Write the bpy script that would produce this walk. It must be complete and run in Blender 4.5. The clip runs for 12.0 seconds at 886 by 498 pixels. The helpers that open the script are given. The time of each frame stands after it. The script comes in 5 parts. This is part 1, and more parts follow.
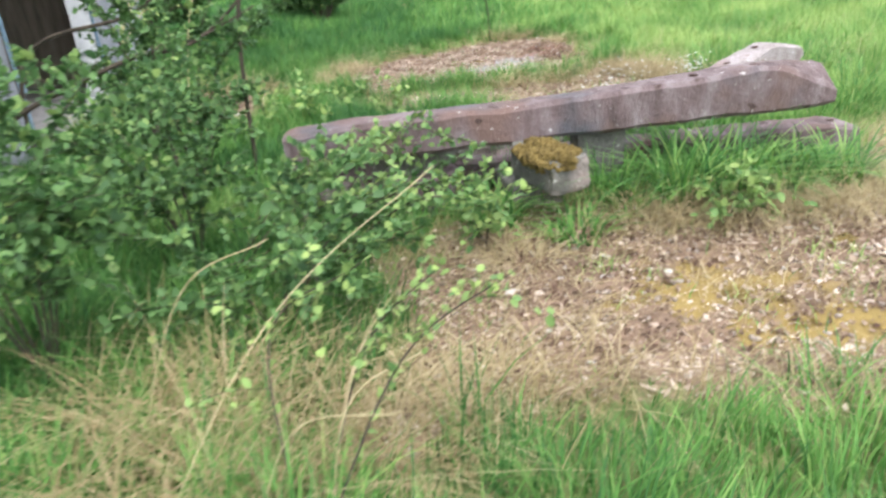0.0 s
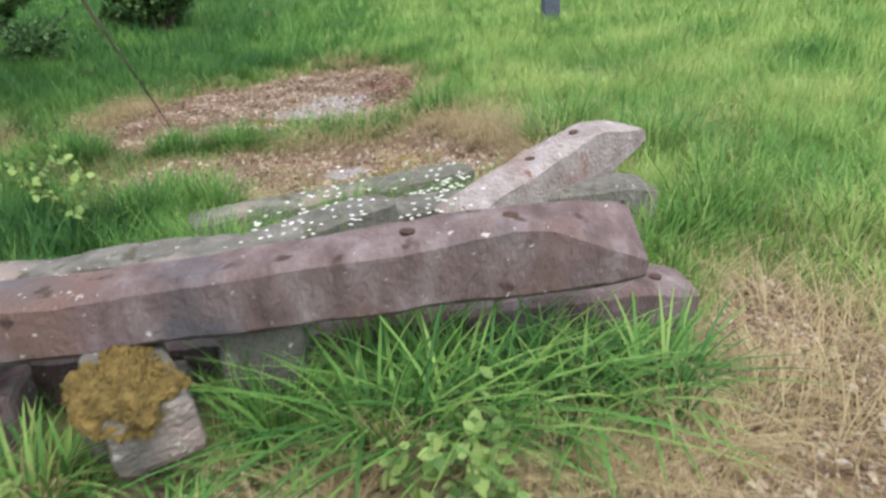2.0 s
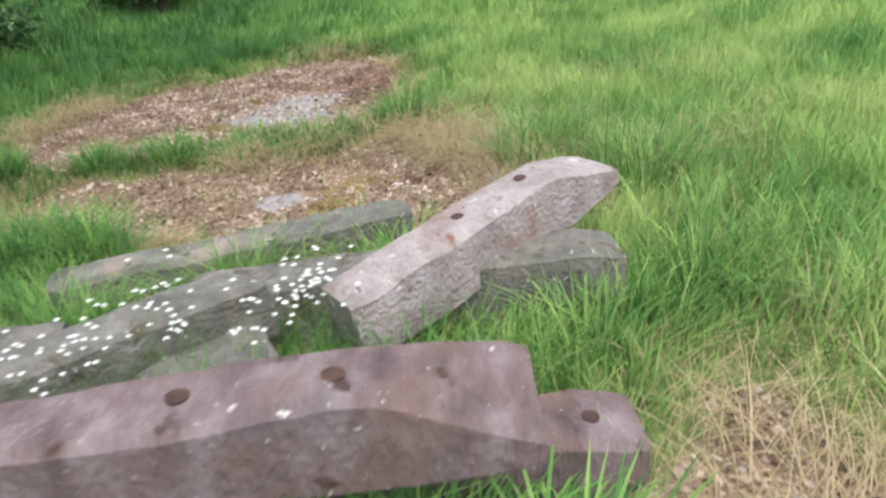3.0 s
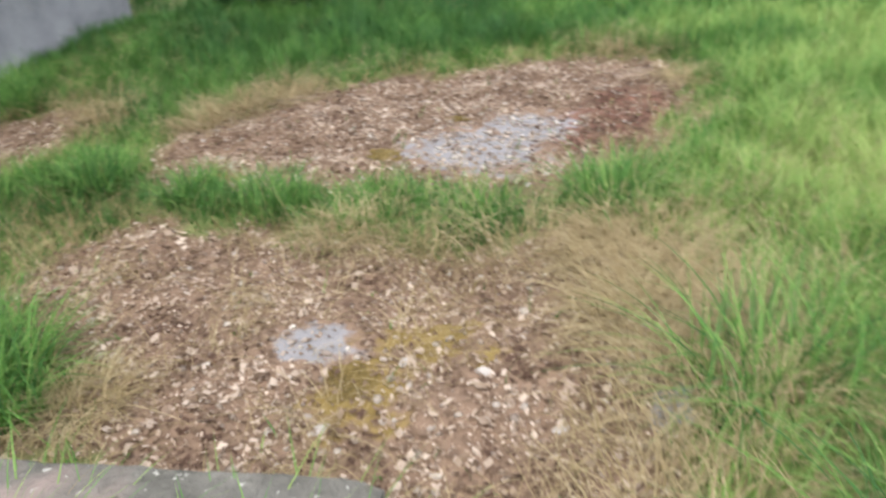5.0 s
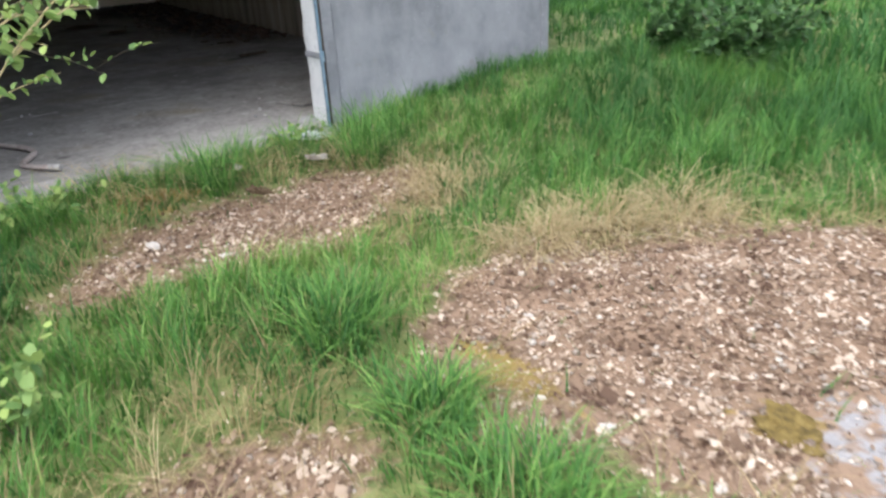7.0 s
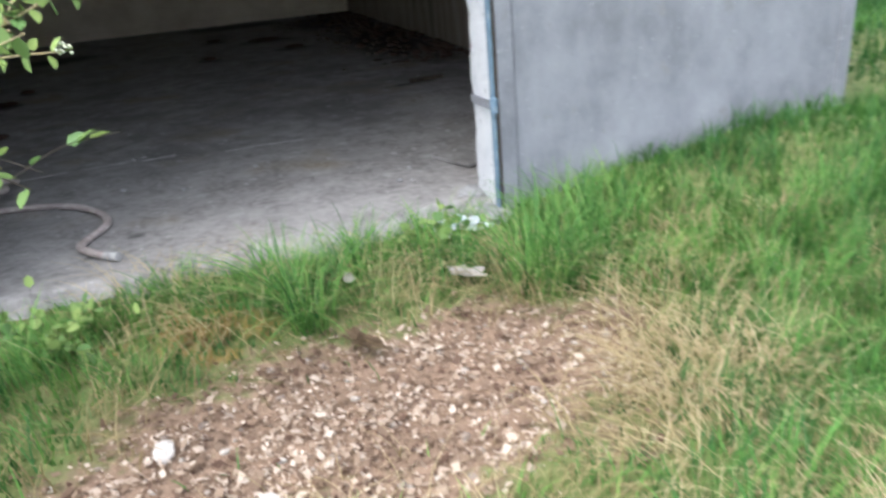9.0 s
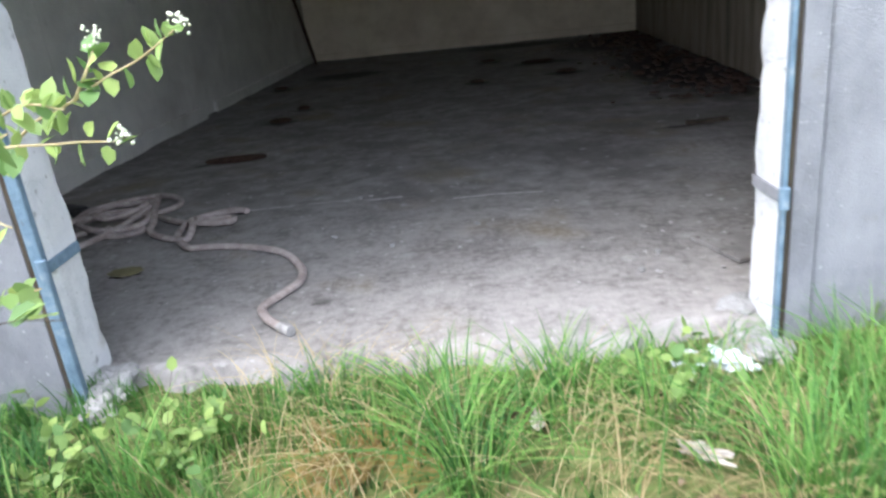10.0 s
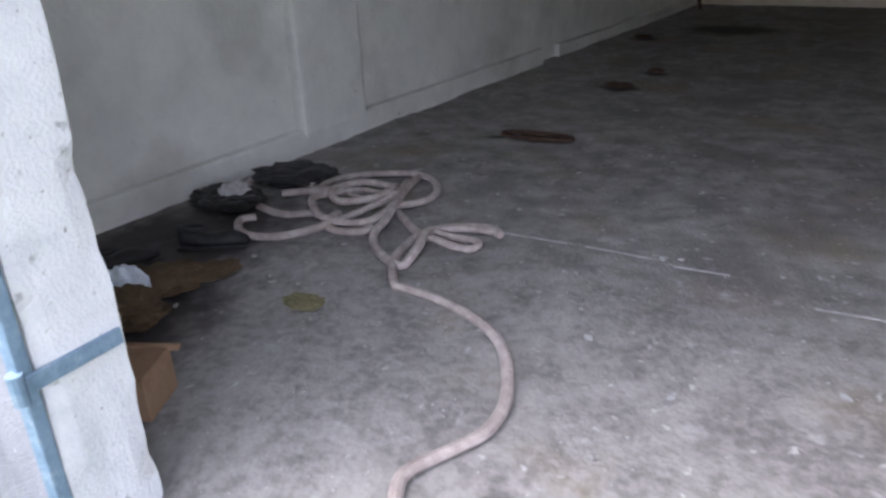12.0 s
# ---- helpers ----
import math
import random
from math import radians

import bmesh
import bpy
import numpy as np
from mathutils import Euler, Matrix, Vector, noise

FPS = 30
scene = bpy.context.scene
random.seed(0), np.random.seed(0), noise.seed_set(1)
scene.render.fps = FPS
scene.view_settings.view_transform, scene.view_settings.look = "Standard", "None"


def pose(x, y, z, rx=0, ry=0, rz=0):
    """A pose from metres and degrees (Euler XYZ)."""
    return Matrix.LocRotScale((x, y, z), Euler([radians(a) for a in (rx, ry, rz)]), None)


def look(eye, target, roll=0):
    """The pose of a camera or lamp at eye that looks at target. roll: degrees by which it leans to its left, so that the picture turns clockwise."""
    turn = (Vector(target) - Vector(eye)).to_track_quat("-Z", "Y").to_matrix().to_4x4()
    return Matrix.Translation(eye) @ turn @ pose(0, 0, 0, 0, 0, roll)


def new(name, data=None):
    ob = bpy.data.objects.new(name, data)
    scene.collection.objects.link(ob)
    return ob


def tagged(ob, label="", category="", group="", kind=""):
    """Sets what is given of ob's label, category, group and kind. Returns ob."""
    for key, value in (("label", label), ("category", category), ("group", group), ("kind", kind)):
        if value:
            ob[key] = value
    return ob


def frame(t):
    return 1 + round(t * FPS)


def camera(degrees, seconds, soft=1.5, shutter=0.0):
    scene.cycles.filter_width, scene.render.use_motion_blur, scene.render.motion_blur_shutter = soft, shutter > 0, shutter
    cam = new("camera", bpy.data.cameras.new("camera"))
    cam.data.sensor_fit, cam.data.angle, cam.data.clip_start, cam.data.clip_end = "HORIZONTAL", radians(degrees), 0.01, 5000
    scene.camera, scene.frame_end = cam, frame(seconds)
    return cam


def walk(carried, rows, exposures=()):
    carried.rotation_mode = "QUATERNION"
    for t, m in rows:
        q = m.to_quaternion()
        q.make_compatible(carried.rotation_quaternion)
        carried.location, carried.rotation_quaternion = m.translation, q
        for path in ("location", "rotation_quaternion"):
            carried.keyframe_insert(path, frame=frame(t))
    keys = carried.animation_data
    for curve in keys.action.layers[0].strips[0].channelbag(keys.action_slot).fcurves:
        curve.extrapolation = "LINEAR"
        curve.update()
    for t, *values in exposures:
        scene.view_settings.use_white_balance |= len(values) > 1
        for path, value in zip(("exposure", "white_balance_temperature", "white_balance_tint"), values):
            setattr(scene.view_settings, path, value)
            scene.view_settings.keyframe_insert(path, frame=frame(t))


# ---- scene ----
cam = camera(62.4, 12.0, soft=2.6, shutter=0.3)
# seconds, stops, kelvin, tint
EXPOSURES = [(0, 1.5, 6350, 9), (0.5, 1.22, 6450, 9), (1, 1.1, 6500, 10), (2.0, 0.98, 6500, 10), (2.6, 1.12, 6500, 10), (4.4, 0.72, 6500, 10), (5, 1.02, 6600, 10), (5.5, 1.15, 6500, 10), (6.5, 1.36, 6420, 10), (7.2, 1.42, 6400, 10), (9, 1.75, 6200, 10), (9.5, 2.05, 6200, 10), (10, 2.3, 6230, 12), (10.5, 2.6, 6250, 16), (11, 2.68, 6280, 17), (12, 2.85, 6300, 19)]
PATH = [
    (0, (-1.97, -2.574, 1.3), (-1.987, -0.726, 0.535), -5.5),
    (0.5, (-1.676, -2.183, 1.336), (-1.586, -0.339, 0.567), -3.5),
    (1, (-1.308, -1.793, 1.347), (-1.09, 0.033, 0.559), -1.9),
    (1.5, (-1.062, -1.315, 1.362), (-0.81, 0.497, 0.553), -1.1),
    (2, (-0.752, -0.842, 1.367), (-0.581, 0.988, 0.579), -3.7),
    (2.5, (-0.463, -0.508, 1.44), (-0.394, 1.329, 0.65), -4.8),
    (2.7, (-0.357, -0.347, 1.398), (-0.27, 1.48, 0.589), -4.3),
    (4.3, (0.388, 1.414, 1.39), (0.072, 3.141, 0.433), -7.2),
    (4.5, (0.405, 1.61, 1.422), (0.0, 3.316, 0.46), -6.7),
    (5, (0.51, 2.11, 1.429), (-0.318, 3.678, 0.503), -4.6),
    (5.5, (0.512, 2.5, 1.456), (-0.698, 3.835, 0.588), -2.7),
    (6, (0.303, 2.976, 1.441), (-1.101, 4.114, 0.584), -1.4),
    (6.5, (-0.097, 3.501, 1.415), (-1.677, 4.389, 0.57), -2.8),
    (7, (-0.525, 3.806, 1.433), (-2.14, 4.639, 0.597), -3.3),
    (7.2, (-0.746, 3.891, 1.432), (-2.381, 4.681, 0.596), -4.0),
    (8.8, (-2.137, 4.531, 1.282), (-3.901, 5.015, 0.473), -5.5),
    (9, (-2.247, 4.559, 1.321), (-4.046, 4.918, 0.528), -5.3),
    (9.5, (-2.677, 4.757, 1.35), (-4.533, 4.673, 0.611), -8.2),
    (9.8, (-2.915, 4.823, 1.352), (-4.768, 4.56, 0.646), -7.3),
    (10, (-3.09, 4.832, 1.344), (-4.931, 4.48, 0.647), -6.3),
    (10.5, (-3.556, 4.809, 1.371), (-5.348, 4.252, 0.681), -3.8),
    (11, (-3.991, 4.768, 1.34), (-5.669, 3.937, 0.64), -3.6),
    (11.5, (-4.334, 4.7, 1.364), (-5.852, 3.661, 0.58), -2.7),
    (12, (-4.67, 4.553, 1.383), (-6.084, 3.394, 0.572), -2.5),
]
walk(cam, [(t, look(eye, target, roll)) for t, eye, target, roll in PATH], EXPOSURES)

# ---- light ----
world = bpy.data.worlds.new("sky")
scene.world = world
world.use_nodes = True
wn = world.node_tree.nodes
sky = wn.new("ShaderNodeTexSky")
sky.sky_type, sky.sun_disc = "NISHITA", False
sky.sun_elevation, sky.sun_rotation = radians(66), radians(160)
sky.air_density, sky.dust_density = 1.0, 3.0
wn["Background"].inputs["Strength"].default_value = 0.19
haze = wn.new("ShaderNodeHueSaturation")
haze.inputs["Saturation"].default_value = 0.4
world.node_tree.links.new(sky.outputs["Color"], haze.inputs["Color"])
world.node_tree.links.new(haze.outputs["Color"], wn["Background"].inputs["Color"])
sun = new("sun", bpy.data.lights.new("sun", "SUN"))
sun.data.energy, sun.data.angle, sun.data.color = 0.9, radians(55), (1.0, 0.96, 0.9)
sun.matrix_world = look((0, 0, 0), (-math.sin(radians(160)) * math.cos(radians(66)), -math.cos(radians(160)) * math.cos(radians(66)), -math.sin(radians(66))))


# ---- materials ----
def material(name, stops, scale=6.0, rough=0.9, bump=0.3, bump_scale=60.0, detail=8.0, stretch=(1, 1, 1), metallic=0.0, speck=None, spec=0.3):
    """Noise-graded colour with fine relief. stops: (position, rgb). speck: (rgb, scale, threshold)."""
    m = bpy.data.materials.new(name)
    m.use_nodes = True
    n, l = m.node_tree.nodes, m.node_tree.links
    b = n["Principled BSDF"]
    b.inputs["Roughness"].default_value, b.inputs["Metallic"].default_value = rough, metallic
    b.inputs["Specular IOR Level"].default_value = spec
    co, mp = n.new("ShaderNodeTexCoord"), n.new("ShaderNodeMapping")
    mp.inputs["Scale"].default_value = stretch
    l.new(co.outputs["Object"], mp.inputs["Vector"])
    big, ramp = n.new("ShaderNodeTexNoise"), n.new("ShaderNodeValToRGB")
    big.inputs["Scale"].default_value, big.inputs["Detail"].default_value, big.inputs["Roughness"].default_value = scale, detail, 0.65
    l.new(mp.outputs["Vector"], big.inputs["Vector"])
    l.new(big.outputs["Fac"], ramp.inputs["Fac"])
    e = ramp.color_ramp.elements
    for i, (p, c) in enumerate(stops):
        el = e[i] if i < 2 else e.new(p)
        el.position, el.color = p, (*c, 1)
    col = ramp.outputs["Color"]
    for rgb, size, level in ([] if not speck else [speck] if len(speck) == 3 and not isinstance(speck[1], tuple) else speck):
        sn, st, mx = n.new("ShaderNodeTexNoise"), n.new("ShaderNodeMapRange"), n.new("ShaderNodeMix")
        sn.inputs["Scale"].default_value, sn.inputs["Detail"].default_value = size, 6
        st.inputs["From Min"].default_value, st.inputs["From Max"].default_value = level, level + (0.06 if size > 5 else 0.16)
        mx.data_type = "RGBA"
        mx.inputs["B"].default_value = (*rgb, 1)
        l.new(co.outputs["Object"], sn.inputs["Vector"])
        l.new(sn.outputs["Fac"], st.inputs["Value"])
        l.new(st.outputs["Result"], mx.inputs["Factor"])
        l.new(col, mx.inputs["A"])
        col = mx.outputs["Result"]
    l.new(col, b.inputs["Base Color"])
    if bump:
        fine, bp = n.new("ShaderNodeTexNoise"), n.new("ShaderNodeBump")
        fine.inputs["Scale"].default_value, fine.inputs["Detail"].default_value = bump_scale, 6
        bp.inputs["Strength"].default_value, bp.inputs["Distance"].default_value = bump, 0.02
        l.new(mp.outputs["Vector"], fine.inputs["Vector"])
        l.new(fine.outputs["Fac"], bp.inputs["Height"])
        l.new(bp.outputs["Normal"], b.inputs["Normal"])
    return m


def mix_by(m, attribute, rgb, scale=30.0, low=0.3, high=0.7, amount=1.0):
    """Blend another colour into m where the mesh's attribute, roughened by noise, is high."""
    n, l = m.node_tree.nodes, m.node_tree.links
    b = n["Principled BSDF"]
    old = b.inputs["Base Color"].links[0].from_socket
    at, ns, ad, mr, mx = (n.new(k) for k in ("ShaderNodeAttribute", "ShaderNodeTexNoise", "ShaderNodeMath", "ShaderNodeMapRange", "ShaderNodeMix"))
    at.attribute_name = attribute
    ns.inputs["Scale"].default_value, ns.inputs["Detail"].default_value = scale, 6
    co = n.new("ShaderNodeTexCoord")
    l.new(co.outputs["Object"], ns.inputs["Vector"])
    ad.operation = "MULTIPLY_ADD"
    l.new(at.outputs["Fac"], ad.inputs[0])
    ad.inputs[1].default_value = 1.0
    sub = n.new("ShaderNodeMath")
    sub.operation = "MULTIPLY_ADD"
    sub.inputs[1].default_value, sub.inputs[2].default_value = amount, -0.5 * amount
    l.new(ns.outputs["Fac"], sub.inputs[0])
    l.new(sub.outputs[0], ad.inputs[2])
    mr.inputs["From Min"].default_value, mr.inputs["From Max"].default_value = low, high
    l.new(ad.outputs[0], mr.inputs["Value"])
    mx.data_type = "RGBA"
    mx.inputs["B"].default_value = (*rgb, 1)
    l.new(mr.outputs["Result"], mx.inputs["Factor"])
    l.new(old, mx.inputs["A"])
    l.new(mx.outputs["Result"], b.inputs["Base Color"])
    return m


def blade_material(name, a, b_, c, rough=0.6):
    """Leaf colour between a, b_ and c by the mesh's tint; a little light passes through."""
    m = bpy.data.materials.new(name)
    m.use_nodes = True
    n, l = m.node_tree.nodes, m.node_tree.links
    bs = n["Principled BSDF"]
    at, ramp = n.new("ShaderNodeAttribute"), n.new("ShaderNodeValToRGB")
    at.attribute_name = "tint"
    e = ramp.color_ramp.elements
    e[0].color, e[1].color = (*a, 1), (*c, 1)
    mid = e.new(0.5)
    mid.color = (*b_, 1)
    l.new(at.outputs["Fac"], ramp.inputs["Fac"])
    l.new(ramp.outputs["Color"], bs.inputs["Base Color"])
    bs.inputs["Roughness"].default_value = rough
    bs.inputs["Specular IOR Level"].default_value = 0.25
    tr, mx = n.new("ShaderNodeBsdfTranslucent"), n.new("ShaderNodeMixShader")
    mx.inputs["Fac"].default_value = 0.35
    l.new(ramp.outputs["Color"], tr.inputs["Color"])
    l.new(bs.outputs[0], mx.inputs[1])
    l.new(tr.outputs[0], mx.inputs[2])
    l.new(mx.outputs[0], n["Material Output"].inputs["Surface"])
    return m


M_SOIL = material("soil and thatch", [(0.3, (0.07, 0.085, 0.03)), (0.5, (0.12, 0.15, 0.05)), (0.7, (0.20, 0.21, 0.09))], 9, 0.95, 0.8, 40)
mix_by(M_SOIL, "litter", (0.225, 0.155, 0.11), 22, 0.35, 0.75)
mix_by(M_SOIL, "red", (0.22, 0.115, 0.085), 30, 0.45, 0.75)
mix_by(M_SOIL, "moss", (0.23, 0.165, 0.055), 26, 0.35, 0.7)
mix_by(M_SOIL, "slab", (0.26, 0.255, 0.265), 12, 0.45, 0.75, 2.2)
M_GRASS = blade_material("grass", (0.04, 0.125, 0.034), (0.125, 0.285, 0.062), (0.35, 0.47, 0.15))
M_STRAW = blade_material("dry grass", (0.24, 0.19, 0.09), (0.40, 0.32, 0.18), (0.55, 0.47, 0.30))
M_LEAF = blade_material("shrub leaf", (0.045, 0.105, 0.035), (0.13, 0.24, 0.08), (0.33, 0.44, 0.14), 0.5)
M_LITTER = blade_material("dead leaf and chip", (0.115, 0.07, 0.05), (0.31, 0.225, 0.162), (0.66, 0.56, 0.47), 0.8)
M_PEBBLE = blade_material("pebble", (0.22, 0.17, 0.14), (0.42, 0.36, 0.31), (0.70, 0.66, 0.60), 0.8)
M_FLOWER = blade_material("white petal", (0.7, 0.72, 0.7), (0.8, 0.82, 0.8), (0.88, 0.88, 0.86))
M_BEAM = material("weathered concrete, purple grey", [(0.3, (0.06, 0.042, 0.041)), (0.5, (0.135, 0.10, 0.10)), (0.62, (0.18, 0.146, 0.15)), (0.78, (0.26, 0.225, 0.23))], 5.5, 0.9, 0.6, 50, stretch=(1.6, 1, 0.8), speck=[((0.135, 0.088, 0.076), 3.2, 0.5), ((0.075, 0.078, 0.09), 2.1, 0.54), ((0.055, 0.035, 0.03), 11, 0.62), ((0.45, 0.43, 0.42), 26, 0.68), ((0.36, 0.36, 0.33), 60, 0.68)])
M_BEAM_PALE = material("pale weathered concrete", [(0.3, (0.16, 0.132, 0.128)), (0.5, (0.275, 0.24, 0.235)), (0.72, (0.38, 0.35, 0.355))], 7, 0.9, 0.8, 55, detail=12, speck=[((0.17, 0.09, 0.065), 6, 0.62), ((0.22, 0.15, 0.13), 2.6, 0.56), ((0.09, 0.06, 0.05), 34, 0.66), ((0.50, 0.49, 0.50), 12, 0.64)])
M_BEAM_GREY = material("grey weathered concrete with lichen", [(0.3, (0.075, 0.075, 0.065)), (0.55, (0.15, 0.145, 0.13)), (0.75, (0.25, 0.245, 0.225))], 8, 0.95, 0.8, 60, speck=[((0.27, 0.22, 0.20), 3, 0.52), ((0.08, 0.075, 0.05), 9, 0.6), ((0.45, 0.45, 0.41), 30, 0.66)])
M_MOSS = material("golden moss", [(0.3, (0.075, 0.055, 0.018)), (0.55, (0.19, 0.135, 0.042)), (0.8, (0.31, 0.235, 0.09))], 30, 1.0, 1.0, 120)
M_HOLE_PLUG = material("dark brown plug for a hole", [(0.3, (0.035, 0.022, 0.018)), (0.7, (0.09, 0.05, 0.04))], 30, 1.0, 0.3)
M_RENDER = material("grey roughcast render", [(0.3, (0.17, 0.174, 0.193)), (0.5, (0.255, 0.26, 0.288)), (0.75, (0.345, 0.35, 0.375))], 3, 0.95, 0.45, 170, detail=14, stretch=(1, 1, 0.7), speck=[((0.24, 0.24, 0.25), 7, 0.63), ((0.44, 0.445, 0.47), 60, 0.66), ((0.2, 0.2, 0.215), 80, 0.64)])
M_WHITE = material("flaking white paint on concrete", [(0.3, (0.50, 0.52, 0.55)), (0.48, (0.62, 0.63, 0.655)), (0.8, (0.71, 0.715, 0.73))], 7, 0.85, 0.3, 110, detail=12, speck=[((0.34, 0.345, 0.36), 13, 0.64), ((0.24, 0.235, 0.23), 45, 0.66), ((0.42, 0.40, 0.38), 4, 0.6)])
M_BLUE = material("worn blue paint on steel", [(0.3, (0.10, 0.155, 0.21)), (0.55, (0.165, 0.245, 0.325)), (0.75, (0.34, 0.39, 0.43))], 14, 0.6, 0.3, 80, speck=((0.15, 0.07, 0.04), 25, 0.70))
M_WALL_IN = material("limewashed inner wall", [(0.3, (0.58, 0.58, 0.56)), (0.55, (0.70, 0.70, 0.67)), (0.75, (0.77, 0.77, 0.74))], 2.2, 0.9, 0.25, 25, speck=[((0.33, 0.33, 0.33), 3.5, 0.70), ((0.2, 0.2, 0.2), 8, 0.72), ((0.5, 0.49, 0.46), 1.2, 0.52)])
M_WALL_BACK = material("yellowed back wall", [(0.3, (0.52, 0.45, 0.36)), (0.55, (0.66, 0.585, 0.48)), (0.75, (0.72, 0.65, 0.55))], 2, 0.9, 0.25, 25)
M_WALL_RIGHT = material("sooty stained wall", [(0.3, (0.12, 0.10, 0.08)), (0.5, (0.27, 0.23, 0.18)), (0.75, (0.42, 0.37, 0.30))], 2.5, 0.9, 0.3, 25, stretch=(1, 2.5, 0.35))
M_CEIL = material("pale bounce ceiling", [(0.3, (0.56, 0.55, 0.53)), (0.7, (0.72, 0.71, 0.68))], 3, 0.9, 0.3)
M_FLOOR = material("dirty concrete floor", [(0.3, (0.12, 0.115, 0.112)), (0.5, (0.225, 0.216, 0.209)), (0.72, (0.34, 0.328, 0.318))], 5.5, 0.7, 0.3, 60, detail=12, speck=[((0.2, 0.172, 0.128), 1.3, 0.54), ((0.15, 0.141, 0.137), 1.6, 0.5), ((0.33, 0.322, 0.318), 7, 0.64), ((0.42, 0.41, 0.405), 19, 0.65), ((0.10, 0.09, 0.085), 24, 0.62), ((0.11, 0.1, 0.095), 4, 0.66), ((0.55, 0.53, 0.52), 60, 0.69)])
mix_by(M_FLOOR, "dust", (0.37, 0.352, 0.342), 24, 0.25, 1.0, 1.6)
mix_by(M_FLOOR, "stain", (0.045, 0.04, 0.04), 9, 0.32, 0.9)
M_FLOOR_PALE = material("pale mortar", [(0.3, (0.24, 0.235, 0.23)), (0.6, (0.40, 0.39, 0.385))], 30, 0.9, 0.3)
M_HOSE = material("dirty pale canvas hose", [(0.3, (0.26, 0.215, 0.20)), (0.52, (0.40, 0.345, 0.325)), (0.75, (0.55, 0.50, 0.475))], 14, 0.8, 0.4, 160)
M_BLACK = material("black rubber", [(0.3, (0.012, 0.012, 0.013)), (0.7, (0.035, 0.034, 0.036))], 20, 0.55, 0.3)
M_CARD = material("brown cardboard", [(0.3, (0.20, 0.125, 0.075)), (0.7, (0.30, 0.195, 0.125))], 10, 0.9, 0.15)
M_SACK = material("brown crumpled paper", [(0.3, (0.045, 0.03, 0.017)), (0.7, (0.12, 0.08, 0.045))], 12, 0.85, 0.4)
M_PLASTIC = material("pale blue plastic bag", [(0.3, (0.50, 0.55, 0.62)), (0.7, (0.70, 0.75, 0.80))], 12, 0.4, 0.2)
M_STONE = material("pale stone", [(0.3, (0.36, 0.33, 0.30)), (0.6, (0.54, 0.50, 0.465)), (0.8, (0.66, 0.63, 0.59))], 14, 0.9, 0.4, 80)
M_STALK = material("bleached stalk", [(0.3, (0.30, 0.24, 0.12)), (0.7, (0.48, 0.41, 0.25))], 20, 0.8, 0.2)
M_YELLOW = material("yellow ochre crust", [(0.3, (0.13, 0.12, 0.06)), (0.7, (0.22, 0.20, 0.11))], 25, 0.95, 0.4)
M_BARK = material("dark bark", [(0.3, (0.03, 0.024, 0.018)), (0.7, (0.10, 0.08, 0.06))], 18, 0.95, 0.8, 60, stretch=(1, 1, 0.25))
M_RUST = material("rusty iron", [(0.3, (0.028, 0.018, 0.014)), (0.7, (0.085, 0.05, 0.036))], 20, 0.85, 0.5)
M_BUD = material("creamy bud", [(0.3, (0.55, 0.6, 0.45)), (0.7, (0.72, 0.75, 0.62))], 60, 0.7, 0)
M_LUMP = material("pale broken concrete", [(0.3, (0.22, 0.22, 0.22)), (0.6, (0.35, 0.35, 0.35)), (0.8, (0.46, 0.46, 0.465))], 14, 0.95, 0.5, 70)
M_POST = material("dark blue-grey post paint", [(0.3, (0.05, 0.06, 0.085)), (0.7, (0.10, 0.115, 0.15))], 9, 0.8, 0.3)
M_ROOF = material("grey roof sheet", [(0.3, (0.2, 0.2, 0.2)), (0.7, (0.3, 0.3, 0.3))], 4, 0.9, 0.2)


# ---- helpers for meshes ----
def part(name, bm, mat, parent=None, label="", smooth=False):
    """Link a bmesh as one mesh object, under a thing or a part."""
    me = bpy.data.meshes.new(name)
    bm.normal_update()
    if smooth:
        for fc in bm.faces:
            fc.smooth = True
    bm.to_mesh(me)
    bm.free()
    me.materials.append(mat)
    ob = new(name, me)
    if parent:
        ob.parent = parent
    if label:
        ob["label"] = label
    return ob


def thing(name, m, label, category, group="", kind=""):
    """An Empty at a thing's base, for its parts."""
    ob = new(name)
    ob.empty_display_size = 0.05
    ob.matrix_world = m
    return tagged(ob, label, category, group, kind)


def box(x0, x1, y0, y1, z0, z1, bevel=0.0, cuts=0, rough=0.0, seed=0):
    """A box, its edges bevelled and its faces roughened."""
    bm = bmesh.new()
    bmesh.ops.create_cube(bm, size=1)
    for v in bm.verts:
        v.co = Vector(((x0 + x1) / 2 + v.co.x * (x1 - x0), (y0 + y1) / 2 + v.co.y * (y1 - y0), (z0 + z1) / 2 + v.co.z * (z1 - z0)))
    if bevel:
        bmesh.ops.bevel(bm, geom=list(bm.edges), offset=bevel, segments=2, affect="EDGES", profile=0.6)
    if cuts:
        bmesh.ops.subdivide_edges(bm, edges=[e for e in bm.edges if e.calc_length() > 0.08], cuts=cuts, use_grid_fill=True)
    if rough:
        off = Vector((seed * 3.7, seed * 1.3, seed * 2.1))
        for v in bm.verts:
            v.co += noise.noise_vector(v.co * 4 + off) * rough + noise.noise_vector(v.co * 15 + off) * rough * 0.45
    return bm


